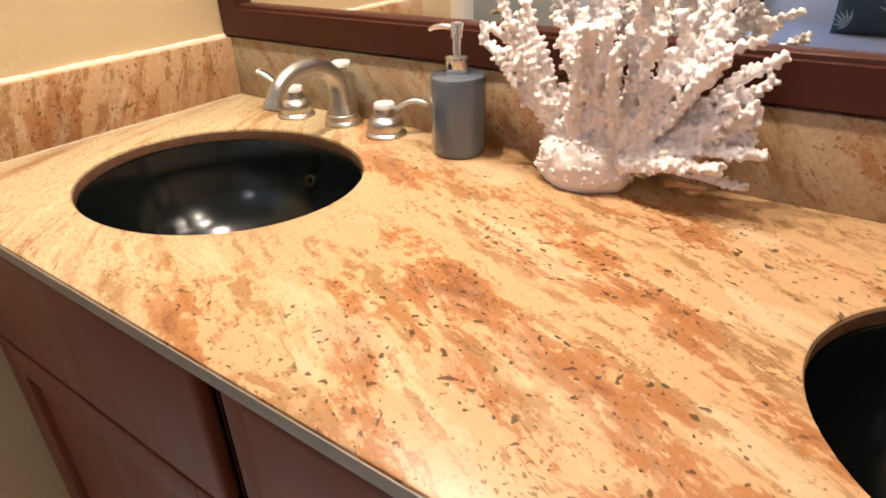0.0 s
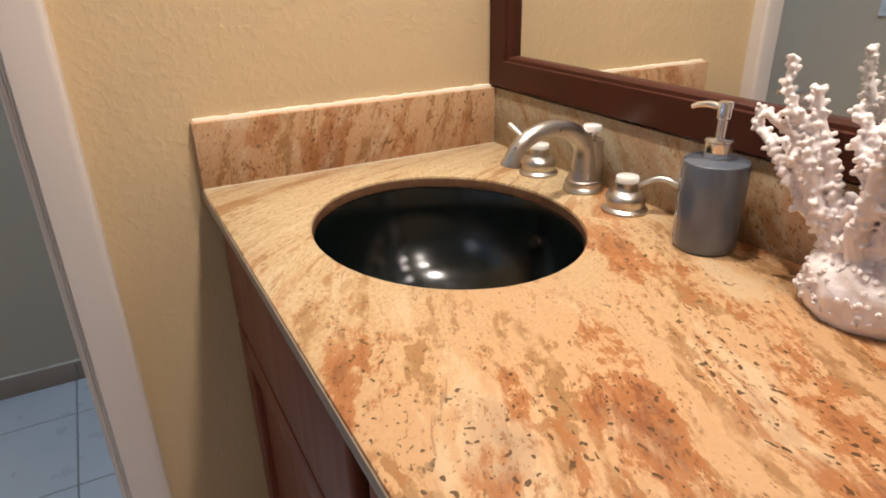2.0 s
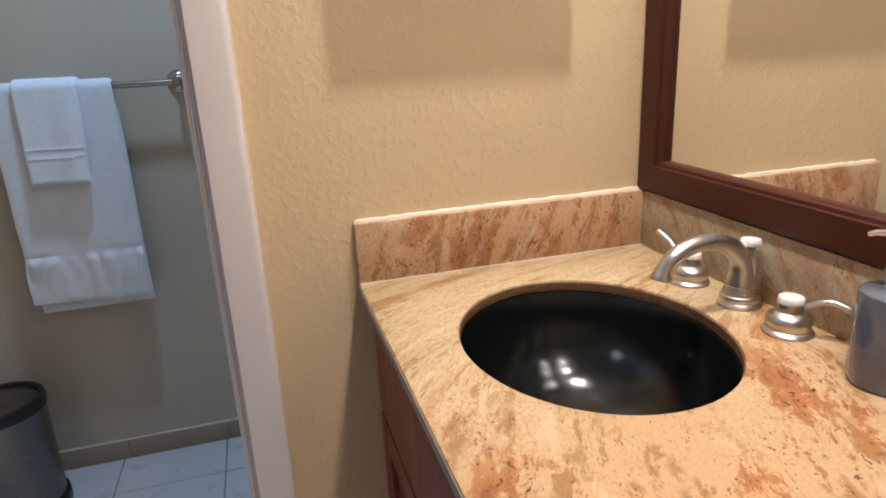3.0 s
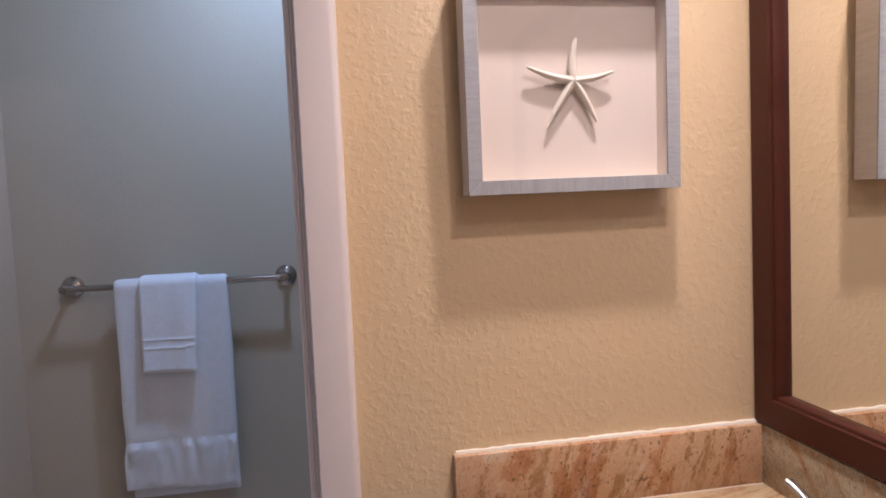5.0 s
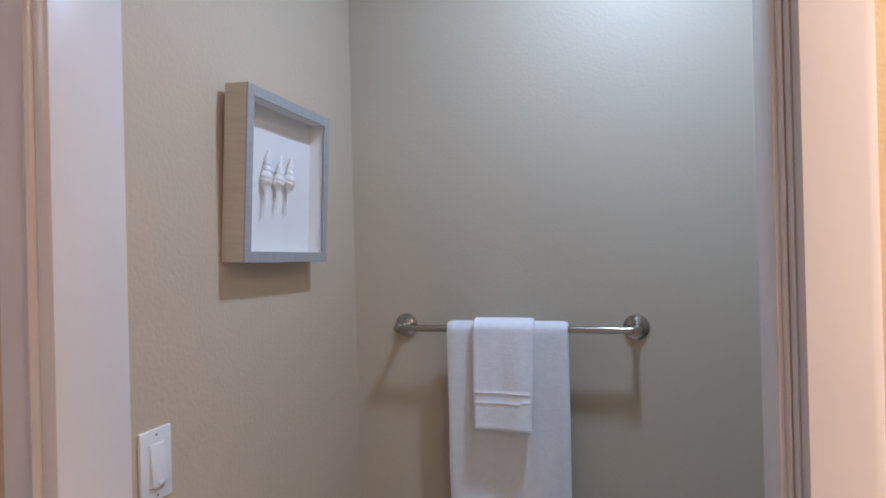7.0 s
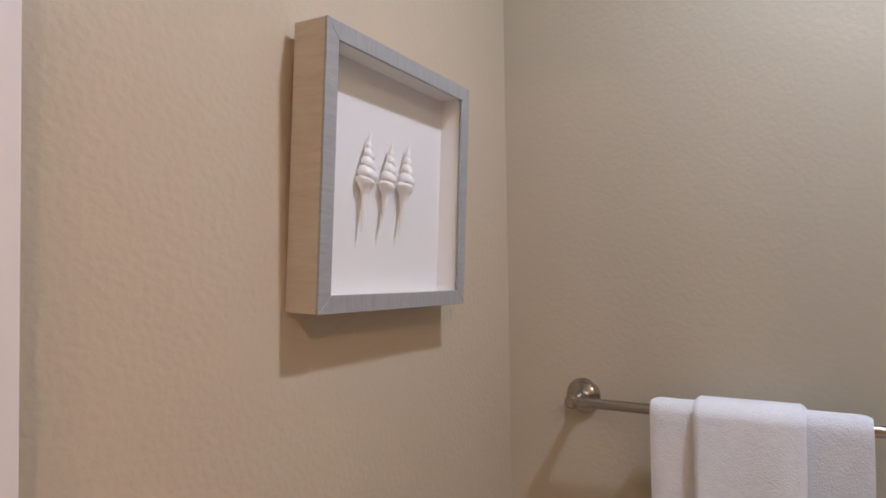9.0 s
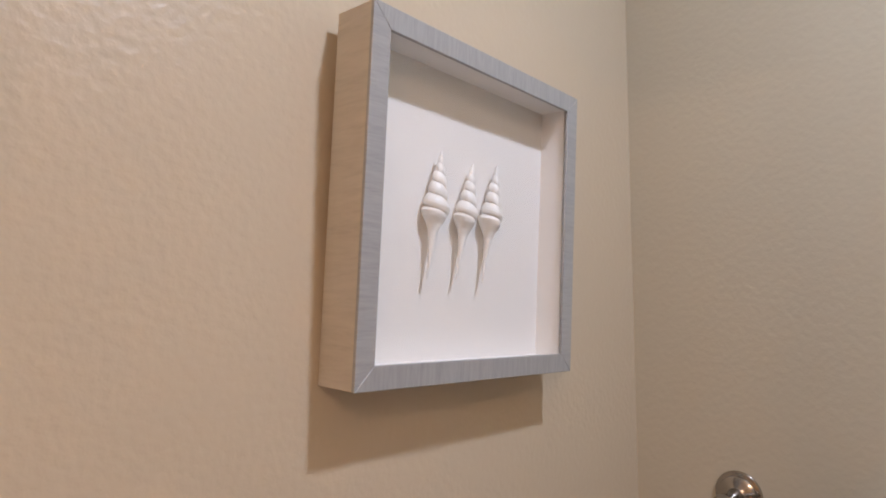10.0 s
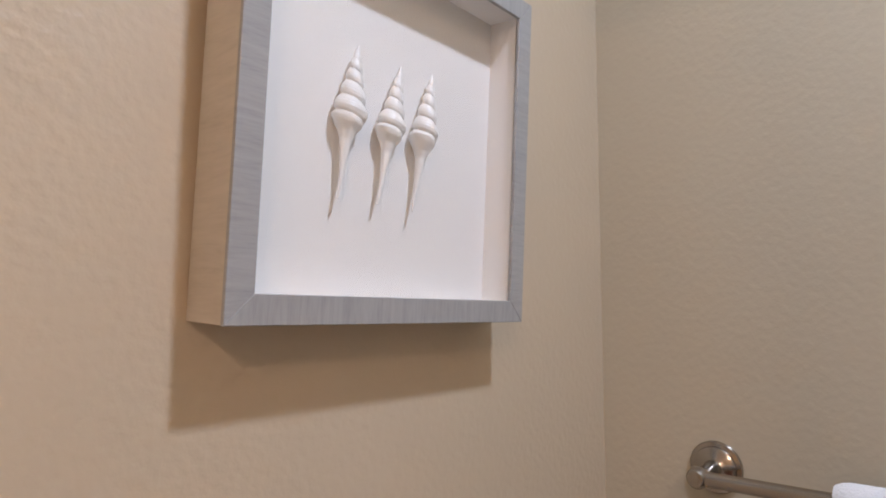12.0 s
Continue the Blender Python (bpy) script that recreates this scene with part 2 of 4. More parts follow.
PLASTIC = plain("white_plastic", (0.80, 0.79, 0.78), 0.35, 0.02)
QUILT = plain("lavender_grey_quilt", (0.40, 0.37, 0.42), 0.9, 0.2, 0.006, 14)
PILLOW = plain("teal_cotton", (0.055, 0.085, 0.105), 0.85, 0.4, 0.002, 60)
LEAF = plain("pale_leaf_print", (0.42, 0.47, 0.48), 0.85, 0.2)
CURTAIN = plain("dark_curtain", (0.055, 0.060, 0.075), 0.85, 0.3, 0.003, 40)
MIRROR = Nodes("mirror_glass", 0.01, 1.0, (0.90, 0.91, 0.90)).m


def clear_glass():
    n = Nodes("clear_glass", 0.02)
    clear = n.t.nodes.new("ShaderNodeBsdfTransparent")
    gloss = n.t.nodes.new("ShaderNodeBsdfGlossy")
    gloss.inputs["Roughness"].default_value = 0.02
    both = n.t.nodes.new("ShaderNodeMixShader")
    both.inputs[0].default_value = 0.035
    n.t.links.new(clear.outputs[0], both.inputs[1])
    n.t.links.new(gloss.outputs[0], both.inputs[2])
    n.t.links.new(both.outputs[0], n.t.nodes["Material Output"].inputs["Surface"])
    n.t.nodes.remove(n.b)
    return n.m


GLASS = clear_glass()


# ---- mesh helpers ----
def mesh_object(name, bm, material, smooth=True):
    data = bpy.data.meshes.new(name)
    bmesh.ops.recalc_face_normals(bm, faces=bm.faces)
    bm.to_mesh(data)
    bm.free()
    data.materials.append(material)
    if smooth:
        data.shade_smooth()
        data.set_sharp_from_angle(angle=radians(38))
    return new(name, data)


def part(name, bm, material, parent, label="", smooth=True):
    ob = mesh_object(name, bm, material, smooth)
    ob.parent = parent
    if label:
        ob["label"] = label
    return ob


def thing(name, place, label, category, group=""):
    ob = new(name)
    ob.location = place
    ob.empty_display_size = 0.05
    return tagged(ob, label, category, group)


def box(bm, lo, hi, bevel=0.0, segments=2):
    ret = bmesh.ops.create_cube(bm, size=1.0)
    vs = ret["verts"]
    for v in vs:
        v.co = Vector([lo[i] + (v.co[i] + 0.5) * (hi[i] - lo[i]) for i in range(3)])
    if bevel > 0:
        es = list({e for v in vs for e in v.link_edges})
        bmesh.ops.bevel(bm, geom=es, offset=bevel, segments=segments, profile=0.5, affect="EDGES")
    return bm


def one_box(lo, hi, bevel=0.0, segments=2):
    return box(bmesh.new(), lo, hi, bevel, segments)


def lathe(bm, profile, steps=32, m=Matrix(), sx=1.0, sy=1.0):
    """Revolve (radius, height) pairs round z; a radius of 0 closes the end."""
    rings = []
    for r, z in profile:
        if r <= 1e-6:
            rings.append([bm.verts.new(m @ Vector((0, 0, z)))])
        else:
            rings.append([bm.verts.new(m @ Vector((r * sx * math.cos(2 * math.pi * i / steps), r * sy * math.sin(2 * math.pi * i / steps), z))) for i in range(steps)])
    for a, b in zip(rings, rings[1:]):
        for i in range(steps):
            j = (i + 1) % steps
            q = [a[i % len(a)], a[j % len(a)], b[j % len(b)], b[i % len(b)]]
            u = []
            for v in q:
                if v not in u:
                    u.append(v)
            if len(u) > 2:
                bm.faces.new(u)
    return bm


def tube(bm, points, radii, sides=12, flat=1.0):
    """A round sweep through points with a radius at each; closed by rounded ends."""
    pts = [Vector(p) for p in points]
    rings, up = [], None
    for i, p in enumerate(pts):
        d = (pts[min(i + 1, len(pts) - 1)] - pts[max(i - 1, 0)]).normalized()
        if up is None:
            up = Vector((0, 0, 1)) if abs(d.z) < 0.9 else Vector((0, 1, 0))
        a = d.cross(up).normalized()
        b = a.cross(d).normalized()
        up = b
        r = radii[i] if isinstance(radii, (list, tuple)) else radii
        rings.append([bm.verts.new(p + r * (math.cos(2 * math.pi * k / sides) * a + flat * math.sin(2 * math.pi * k / sides) * b)) for k in range(sides)])
    for a, b in zip(rings, rings[1:]):
        for k in range(sides):
            j = (k + 1) % sides
            bm.faces.new((a[k], a[j], b[j], b[k]))
    bm.faces.new(rings[0][::-1])
    bm.faces.new(rings[-1])
    return bm


def arc(n, f):
    return [f(i / (n - 1)) for i in range(n)]


def structure(name, bm, material, label, category, smooth=False):
    return tagged(mesh_object(name, bm, material, smooth), label, category, kind="structure")


# ---- plan ----
FL = -0.005
X_SIDE, X_IN, X_FAR = -1.21, -1.278, -2.215
Y_BACK, Y_IN, Y_END = 0.82, -0.815, -2.55
OPEN_A, OPEN_B, OPEN_TOP = -0.745, 0.047, 2.03
X_EAST, CEIL_V, CEIL_C = 1.15, 2.35, 2.44
Y_CN = 0.95

# side wall with the closet opening
bm = bmesh.new()
box(bm, (X_IN, OPEN_B, FL), (X_SIDE, Y_BACK, 2.5))
box(bm, (X_IN, -1.70, FL), (X_SIDE, OPEN_A, 2.5))
box(bm, (X_IN, OPEN_A, OPEN_TOP), (X_SIDE, OPEN_B, 2.5))
structure("wall_side", bm, PAINT, "tan orange-peel textured wall with an open doorway", "wall")
structure("wall_back", one_box((X_SIDE, Y_BACK, FL), (X_EAST, Y_BACK + 0.1, 2.5)), PAINT, "tan textured wall behind the vanity", "wall")
structure("wall_east", one_box((X_EAST, Y_END, FL), (X_EAST + 0.1, Y_BACK + 0.1, 2.5)), PAINT, "plain tan textured wall", "wall")
structure("wall_closet_south", one_box((X_FAR, Y_IN - 0.1, FL), (X_IN, Y_IN, 2.5)), PAINT_IN, "beige satin wall of the small closet", "wall")
structure("wall_closet_far", one_box((X_FAR - 0.1, Y_IN - 0.1, FL), (X_FAR, Y_CN + 0.1, 2.5)), PAINT_SOFT, "beige satin wall behind the towel bar", "wall")
structure("wall_closet_north", one_box((X_FAR, Y_CN, FL), (X_IN + 0.1, Y_CN + 0.1, 2.5)), PAINT_SOFT, "plain beige closet wall", "wall")
structure("wall_closet_east", one_box((X_IN - 0.006, OPEN_B, FL), (X_IN - 0.002, Y_CN, 2.5)), PAINT_SOFT, "plain beige closet wall beside the doorway", "wall")
bm = bmesh.new()
box(bm, (-1.15, Y_END - 0.1, FL), (X_EAST + 0.1, Y_END, 2.5))
box(bm, (-2.6, Y_END - 0.1, FL), (-1.93, Y_END, 2.5))
box(bm, (-1.93, Y_END - 0.1, 2.05), (-1.15, Y_END, 2.5))
structure("wall_south", bm, PAINT_BED, "pale wall of the bedroom with a glazed door opening", "wall")
structure("wall_west", one_box((-2.6, Y_END, FL), (-2.5, -1.62, 2.5)), PAINT_BED, "pale bedroom wall", "wall")
structure("wall_west_return", one_box((-2.5, -1.70, FL), (X_IN, -1.62, 2.5)), PAINT_BED, "pale bedroom wall backing the closet", "wall")
bm = bmesh.new()
box(bm, (X_SIDE - 0.07, Y_END, CEIL_V), (X_EAST, Y_BACK, CEIL_V + 0.08))
box(bm, (-2.5, Y_END, CEIL_V), (X_IN, -1.70, CEIL_V + 0.08))
structure("ceiling", bm, CEIL, "off-white textured ceiling", "ceiling")
structure("ceiling_closet", one_box((X_FAR, Y_IN, CEIL_C), (X_IN, Y_CN, CEIL_C + 0.06)), CEIL, "off-white textured closet ceiling", "ceiling")
floor = structure("floor", one_box((-2.6, Y_END, FL - 0.15), (X_EAST + 0.1, Y_CN, FL - 0.0025)), GROUT, "grey grout bed of a pale tiled floor", "floor")

# door jamb and casing
jamb = thing("door_1", (X_SIDE, 0, FL), "white painted wooden door jamb and casing round the closet opening", "door frame")
jamb["kind"] = "structure"


def local(bm, ob):
    bmesh.ops.translate(bm, verts=bm.verts, vec=-ob.location)
    return bm


part("jamb", local(one_box((X_IN - 0.004, OPEN_B - 0.003, FL), (X_SIDE + 0.003, OPEN_B + 0.017, OPEN_TOP), 0.0015), jamb), TRIM, jamb)
part("jamb", local(one_box((X_IN - 0.004, OPEN_A - 0.016, FL), (X_SIDE + 0.046, OPEN_A + 0.008, OPEN_TOP), 0.003), jamb), TRIM, jamb)
part("head_jamb", local(one_box((X_IN - 0.004, OPEN_A + 0.008, OPEN_TOP - 0.008), (X_SIDE + 0.004, OPEN_B - 0.003, OPEN_TOP), 0.002), jamb), TRIM, jamb)
# (distance from the inner edge, depth from the wall)
STEPPED = ((0.0, 0.0), (0.0, 0.007), (0.0015, 0.009), (0.0035, 0.009), (0.005, 0.0075), (0.006, 0.016), (0.0075, 0.018), (0.0095, 0.017), (0.0105, 0.026), (0.0125, 0.0295), (0.016, 0.030), (0.060, 0.033), (0.066, 0.032), (0.070, 0.028), (0.072, 0.0))
BEADED = ((0.0, 0.0), (0.0, 0.044), (0.003, 0.049), (0.008, 0.051), (0.013, 0.049), (0.016, 0.043), (0.018, 0.038), (0.060, 0.036), (0.072, 0.034), (0.077, 0.028), (0.078, 0.0))


def casing(y_in, side, z0, z1, prof):
    """An upright moulding that steps up from the opening outwards."""
    bm = bmesh.new()
    rows = [[bm.verts.new((X_SIDE + d, y_in + side * w, z)) for w, d in prof] for z in (z0, z1)]
    k = len(prof)
    for i in range(k):
        j = (i + 1) % k
        bm.faces.new((rows[0][i], rows[0][j], rows[1][j], rows[1][i]))
    bm.faces.new(rows[0])
    bm.faces.new(rows[1][::-1])
    return bm


part("casing", local(casing(OPEN_B + 0.002, 1, FL, OPEN_TOP + 0.075, STEPPED), jamb), TRIM, jamb)
part("casing", local(casing(OPEN_A - 0.0165, -1, FL, OPEN_TOP + 0.075, BEADED), jamb), TRIM, jamb)
part("casing", local(one_box((X_SIDE, OPEN_A - 0.016, OPEN_TOP + 0.004), (X_SIDE + 0.030, OPEN_B + 0.002, OPEN_TOP + 0.075), 0.003), jamb), TRIM, jamb)
part("casing", local(one_box((X_IN - 0.018, OPEN_B + 0.008, FL), (X_IN - 0.006, OPEN_B + 0.07, OPEN_TOP + 0.07), 0.004), jamb), TRIM, jamb)

# ---- vanity ----
ZC, YF, XE = 0.86, 0.268, 0.33
BOWLS = ((-0.887, 0.528), (0.012, 0.528))
RX, RY = 0.200, 0.173


def counter_mesh():
    """A slab with two oval holes and an eased front edge."""
    bm = bmesh.new()
    t, n = 0.018, 64
    x0, x1, y0, y1 = X_SIDE + 0.001, XE, YF, Y_BACK - 0.001
    for cx, cy in BOWLS:
        xa, xb = (x0, -0.4375) if cx < -0.5 else (-0.4375, x1)
        hole, rim = [], []
        for k in range(n):
            a = 2 * math.pi * k / n
            hole.append((cx + RX * math.cos(a), cy + RY * math.sin(a)))
            dx, dy = math.cos(a), math.sin(a)
            s = min(((xb - cx) / dx if dx > 1e-9 else (xa - cx) / dx if dx < -1e-9 else 9), ((y1 - cy) / dy if dy > 1e-9 else (y0 - cy) / dy if dy < -1e-9 else 9))
            rim.append((cx + dx * s, cy + dy * s))
        for corner in ((xa, y0), (xb, y0), (xb, y1), (xa, y1)):
            k = min(range(n), key=lambda i: (rim[i][0] - corner[0]) ** 2 + (rim[i][1] - corner[1]) ** 2)
            rim[k] = corner
        for z, flip in ((ZC, 1), (ZC - t, -1)):
            h = [bm.verts.new((*p, z)) for p in hole]
            r = [bm.verts.new((*p, z)) for p in rim]
            if flip > 0:
                top_h = h
            for k in range(n):
                j = (k + 1) % n
                bm.faces.new((h[k], r[k], r[j], h[j])[::flip])
        for k in range(n):
            j = (k + 1) % n
            bm.faces.new((top_h[k], top_h[j], h[j], h[k]))
    bmesh.ops.remove_doubles(bm, verts=bm.verts, dist=1e-5)
    lo = [e for e in bm.edges if e.is_boundary]
    bmesh.ops.bridge_loops(bm, edges=lo)
    bmesh.ops.recalc_face_normals(bm, faces=bm.faces)
    edges = [e for e in bm.edges if len(e.link_faces) == 2 and e.calc_face_angle(0) > 1.0 and all(abs(v.co.z - ZC) < 1e-4 for v in e.verts)]
    bmesh.ops.bevel(bm, geom=edges, offset=0.003, segments=2, profile=0.5, affect="EDGES")
    return bm


counter = thing("vanity_countertop", (-0.44, 0.54, ZC), "polished cream and rust veined granite vanity countertop", "countertop")
part("slab", local(counter_mesh(), counter), GRANITE, counter)
part("front_edge", local(one_box((X_SIDE + 0.001, YF - 0.0015, ZC - 0.0178), (XE, YF + 0.004, ZC - 0.0032), 0.001), counter), GRANITE_EDGE, counter, "honed grey-tan front edge")
for cx, cy in BOWLS:
    bm = bmesh.new()
    lathe(bm, [(1.004, -0.0036), (0.9955, -0.0040), (0.9935, -0.006), (0.9935, -0.0165), (1.004, -0.0175)], 96, Matrix.Translation((cx, cy, ZC)), RX, RY)
    part("cutout_edge", local(bm, counter), GRANITE_CUT, counter, "rough rust-brown cut edge round the bowl")
side_splash = thing("side_splash", (X_SIDE, 0.54, ZC), "low veined granite splash against the side wall", "backsplash")
part("slab", local(one_box((X_SIDE, YF, ZC), (X_SIDE + 0.02, Y_BACK - 0.02, ZC + 0.103), 0.002), side_splash), GRANITE_SIDE, side_splash)
back_splash = thing("back_splash", (-0.44, Y_BACK, ZC), "low veined granite splash under the mirror", "backsplash")
part("slab", local(one_box((X_SIDE + 0.0, Y_BACK - 0.02, ZC), (XE, Y_BACK, ZC + 0.103), 0.002), back_splash), GRANITE_BACK, back_splash)


def bead(bm, a, b, r, seed):
    """An uneven line of caulk from a to b."""
    rnd = random.Random(seed)
    n = 60
    pts = [Vector(a).lerp(Vector(b), i / n) for i in range(n + 1)]
    return tube(bm, pts, [r * rnd.uniform(0.75, 1.3) for _ in pts], 8)


part("caulk", local(bead(bmesh.new(), (X_SIDE + 0.004, YF + 0.004, ZC + 0.103), (X_SIDE + 0.004, Y_BACK - 0.02, ZC + 0.103), 0.0045, 3), side_splash), CAULK, side_splash, "bead of off-white caulk")


part("joint", local(bead(bmesh.new(), (X_SIDE + 0.020, YF + 0.002, ZC + 0.0005), (X_SIDE + 0.020, Y_BACK - 0.02, ZC + 0.0003), 0.0009, 5), side_splash), CAULK, side_splash, "thin pale joint along the counter")


def sink(cx, cy):
    s = thing("undermount_sink", (cx, cy, ZC - 0.0185), "glossy black oval undermount sink bowl", "sink", "sinks of the vanity")
    prof = [(0.988, 0.0), (0.982, -0.002), (0.965, -0.035), (0.90, -0.075), (0.78, -0.112), (0.58, -0.138), (0.36, -0.150), (0.13, -0.155), (0.13, -0.165), (0.40, -0.160), (0.62, -0.148), (0.84, -0.120), (0.95, -0.080), (0.99, -0.035), (0.995, -0.004), (0.988, 0.0)]
    bm = bmesh.new()
    lathe(bm, prof, 64, Matrix(), RX, RY)
    part("bowl", bm, BLACK, s)
    bm = bmesh.new()
    lathe(bm, [(0.0, -0.151), (0.012, -0.150), (0.020, -0.150), (0.0235, -0.1525), (0.0235, -0.158), (0.0, -0.158)], 32)
    part("drain", bm, CHROME, s, "chrome drain ring")
    bm = bmesh.new()
    m = pose(-0.012, RY * 0.925, -0.055, 68, 0, 0)
    lathe(bm, [(0.0065, 0.0), (0.0065, 0.003), (0.0095, 0.003), (0.0105, 0.001), (0.0105, -0.002)], 24, m)
    part("overflow_ring", bm, DARK_NICKEL, s, "small dull metal overflow ring")
    return s


for c in BOWLS:
    sink(*c)


def panel_front(parent, x0, x1, z0, z1, raised, name):
    """A cabinet front with a frame and a recessed panel, or a plain slab with a profiled edge."""
    y = YF + 0.012
    t = 0.020
    if not raised:
        return part(name, local(one_box((x0, y, z0), (x1, y + t, z1), 0.006, 3), parent), CHERRY, parent)
    w = 0.055
    door = part(name, local(one_box((x0 + w - 0.004, y + 0.011, z0 + w - 0.004), (x1 - w + 0.004, y + 0.016, z1 - w + 0.004)), parent), CHERRY, parent)
    for piece, a, b, c, d in (("stile", x0, x0 + w, z0, z1), ("stile", x1 - w, x1, z0, z1), ("rail", x0 + w, x1 - w, z1 - w, z1), ("rail", x0 + w, x1 - w, z0, z0 + w)):
        part(piece, local(one_box((a, y, c), (b, y + t, d), 0.003), parent), CHERRY, door)
    return door


def cabinet(x0, x1, label, layout, margin=0.012):
    c = thing("vanity_cabinet", ((x0 + x1) / 2, 0.55, FL), label, "cabinet", "vanity cabinets")
    y0 = YF + 0.032
    bm = bmesh.new()
    for lo, hi in (((x0, y0, FL + 0.09), (x0 + 0.018, Y_BACK, ZC - 0.018)), ((x1 - 0.018, y0, FL + 0.09), (x1, Y_BACK, ZC - 0.018)), ((x0, Y_BACK - 0.02, FL + 0.09), (x1, Y_BACK, ZC - 0.2)), ((x0, y0, FL + 0.09), (x1, Y_BACK, FL + 0.11)), ((x0, y0 + 0.06, FL), (x1, Y_BACK, FL + 0.09))):
        box(bm, lo, hi)
    part("carcass", local(bm, c), CHERRY, c)
    bm = bmesh.new()
    for lo, hi in (((x0, y0, FL + 0.09), (x0 + 0.04, y0 + 0.018, ZC - 0.019)), ((x1 - 0.04, y0, FL + 0.09), (x1, y0 + 0.018, ZC - 0.019)), ((x0 + 0.04, y0, ZC - 0.07), (x1 - 0.04, y0 + 0.018, ZC - 0.019)), ((x0 + 0.04, y0, 0.62), (x1 - 0.04, y0 + 0.018, 0.66))):
        box(bm, lo, hi, 0.001)
    part("face_frame", local(bm, c), CHERRY, c)
    for z0, z1, kind in layout:
        if kind == "door":
            spans = ((x0 + 0.012, x1 - 0.004),)
            for a, b in spans:
                panel_front(c, a, b, z0, z1, True, "door")
        else:
            panel_front(c, x0 + margin, x1 - 0.002, z0, z1, False, "drawer_front")
    return c


SINK_FRONTS = ((0.645, 0.820, "drawer"), (0.10, 0.640, "door"))
cabinet(-1.168, -0.611, "cherry-stained sink cabinet with a false drawer front above doors", SINK_FRONTS)
middle = cabinet(-0.580, -0.318, "cherry-stained drawer cabinet in the middle of the vanity", ((0.645, 0.818, "drawer"), (0.38, 0.640, "drawer"), (0.10, 0.375, "drawer")), 0.032)
cabinet(-0.278, 0.32, "cherry-stained sink cabinet with a false drawer front above doors", SINK_FRONTS)
part("stile", local(one_box((-0.5802, YF + 0.018, FL + 0.09), (-0.5490, YF + 0.0315, ZC - 0.019), 0.002), middle), CHERRY, middle)
filler = thing("cabinet_filler", (X_SIDE, 0.55, FL), "narrow cherry-stained filler strip beside the wall", "filler strip")
part("strip", local(one_box((X_SIDE, YF + 0.060, FL + 0.09), (-1.169, YF + 0.078, ZC - 0.019), 0.001), filler), CHERRY, filler)
# strips added inside the gaps between cabinets; their black stands in for shade
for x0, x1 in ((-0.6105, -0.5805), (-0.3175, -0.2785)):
    gap = thing("gap_shade_strip", (x0, YF + 0.03, FL), "near-black strip standing in for the shade in the gap between two vanity cabinets", "filler strip", "dark strips between cabinets")
    part("strip", local(one_box((x0, YF + 0.036, FL), (x1, YF + 0.060, ZC - 0.019)), gap), GAP_SHADE, gap)


# ---- faucet ----
faucet = thing("faucet", (-0.892, 0.765, ZC), "brushed nickel widespread faucet with white porcelain buttons", "faucet")


def tap_handle(x, y, turn, rise=0.0):
    """A bell-shaped valve with a white button and a curled lever."""
    m = Matrix.Translation((x, y, 0))
    bm = bmesh.new()
    lathe(bm, [(0.0, 0.0), (0.030, 0.0), (0.031, 0.003), (0.029, 0.0055), (0.0255, 0.0075), (0.0265, 0.012), (0.0275, 0.017), (0.0265, 0.022), (0.022, 0.0265), (0.0165, 0.0295), (0.0150, 0.033), (0.0150, 0.0385), (0.0163, 0.0395), (0.0163, 0.0415), (0.0, 0.0415)], 36, m)
    body = part("tap_handle", bm, NICKEL, faucet, "bell-shaped nickel valve body")
    bm = bmesh.new()
    lathe(bm, [(0.0155, 0.0415), (0.0158, 0.046), (0.0145, 0.0485), (0.008, 0.0495), (0.0, 0.0497)], 32, m)
    part("button", bm, PORCELAIN, body, "white porcelain button")
    bm = bmesh.new()
    d = Vector((math.cos(radians(turn)), math.sin(radians(turn)), 0))
    pts = arc(18, lambda s: m.translation + d * (0.012 + 0.056 * s) + Vector((0, 0, 0.034 + 0.017 * math.sin(s * 2.4) - 0.005 * s ** 3 + rise * s ** 2)))
    tube(bm, pts, arc(18, lambda s: 0.0050 + 0.0040 * s - (0.0040 if s > 0.96 else 0.0)), 14, 0.62)
    part("lever", bm, NICKEL, body)


tap_handle(-0.100, -0.008, 192, 0.028)
tap_handle(0.097, -0.008, 38)
bm = bmesh.new()
lathe(bm, [(0.0, 0.0), (0.029, 0.0), (0.030, 0.003), (0.0285, 0.006), (0.0265, 0.008), (0.0275, 0.012), (0.0265, 0.016), (0.0238, 0.0175), (0.0228, 0.021), (0.0215, 0.030), (0.0, 0.030)], 36)
part("collar", bm, NICKEL, faucet)
bm = bmesh.new()


def spout_path(s):
    if s < 0.20:
        return Vector((0, 0, 0.022 + 0.028 * s / 0.20))
    a = (s - 0.20) / 0.80 * math.pi * 0.96
    return Vector((0, -0.066 + 0.066 * math.cos(a), 0.050 + 0.050 * math.sin(a)))


tube(bm, arc(40, spout_path), arc(40, lambda s: 0.0205 - 0.0088 * min(1, s * 1.9) + (0.0026 if s > 0.965 else 0)), 28)
part("arched_spout", bm, NICKEL, faucet)
bm = bmesh.new()
lathe(bm, [(0.0, 0.02), (0.0205, 0.02), (0.0205, 0.072), (0.0195, 0.0755), (0.0, 0.076)], 32, pose(0, 0.012, 0), 0.90, 0.82)
part("rear_post", bm, NICKEL, faucet)
bm = bmesh.new()
lathe(bm, [(0.0, 0.074), (0.0062, 0.074), (0.0050, 0.078), (0.0065, 0.083), (0.0085, 0.0855), (0.0, 0.0855)], 24, pose(0, 0.010, 0))
rod = part("lift_rod", bm, NICKEL, faucet)
bm = bmesh.new()
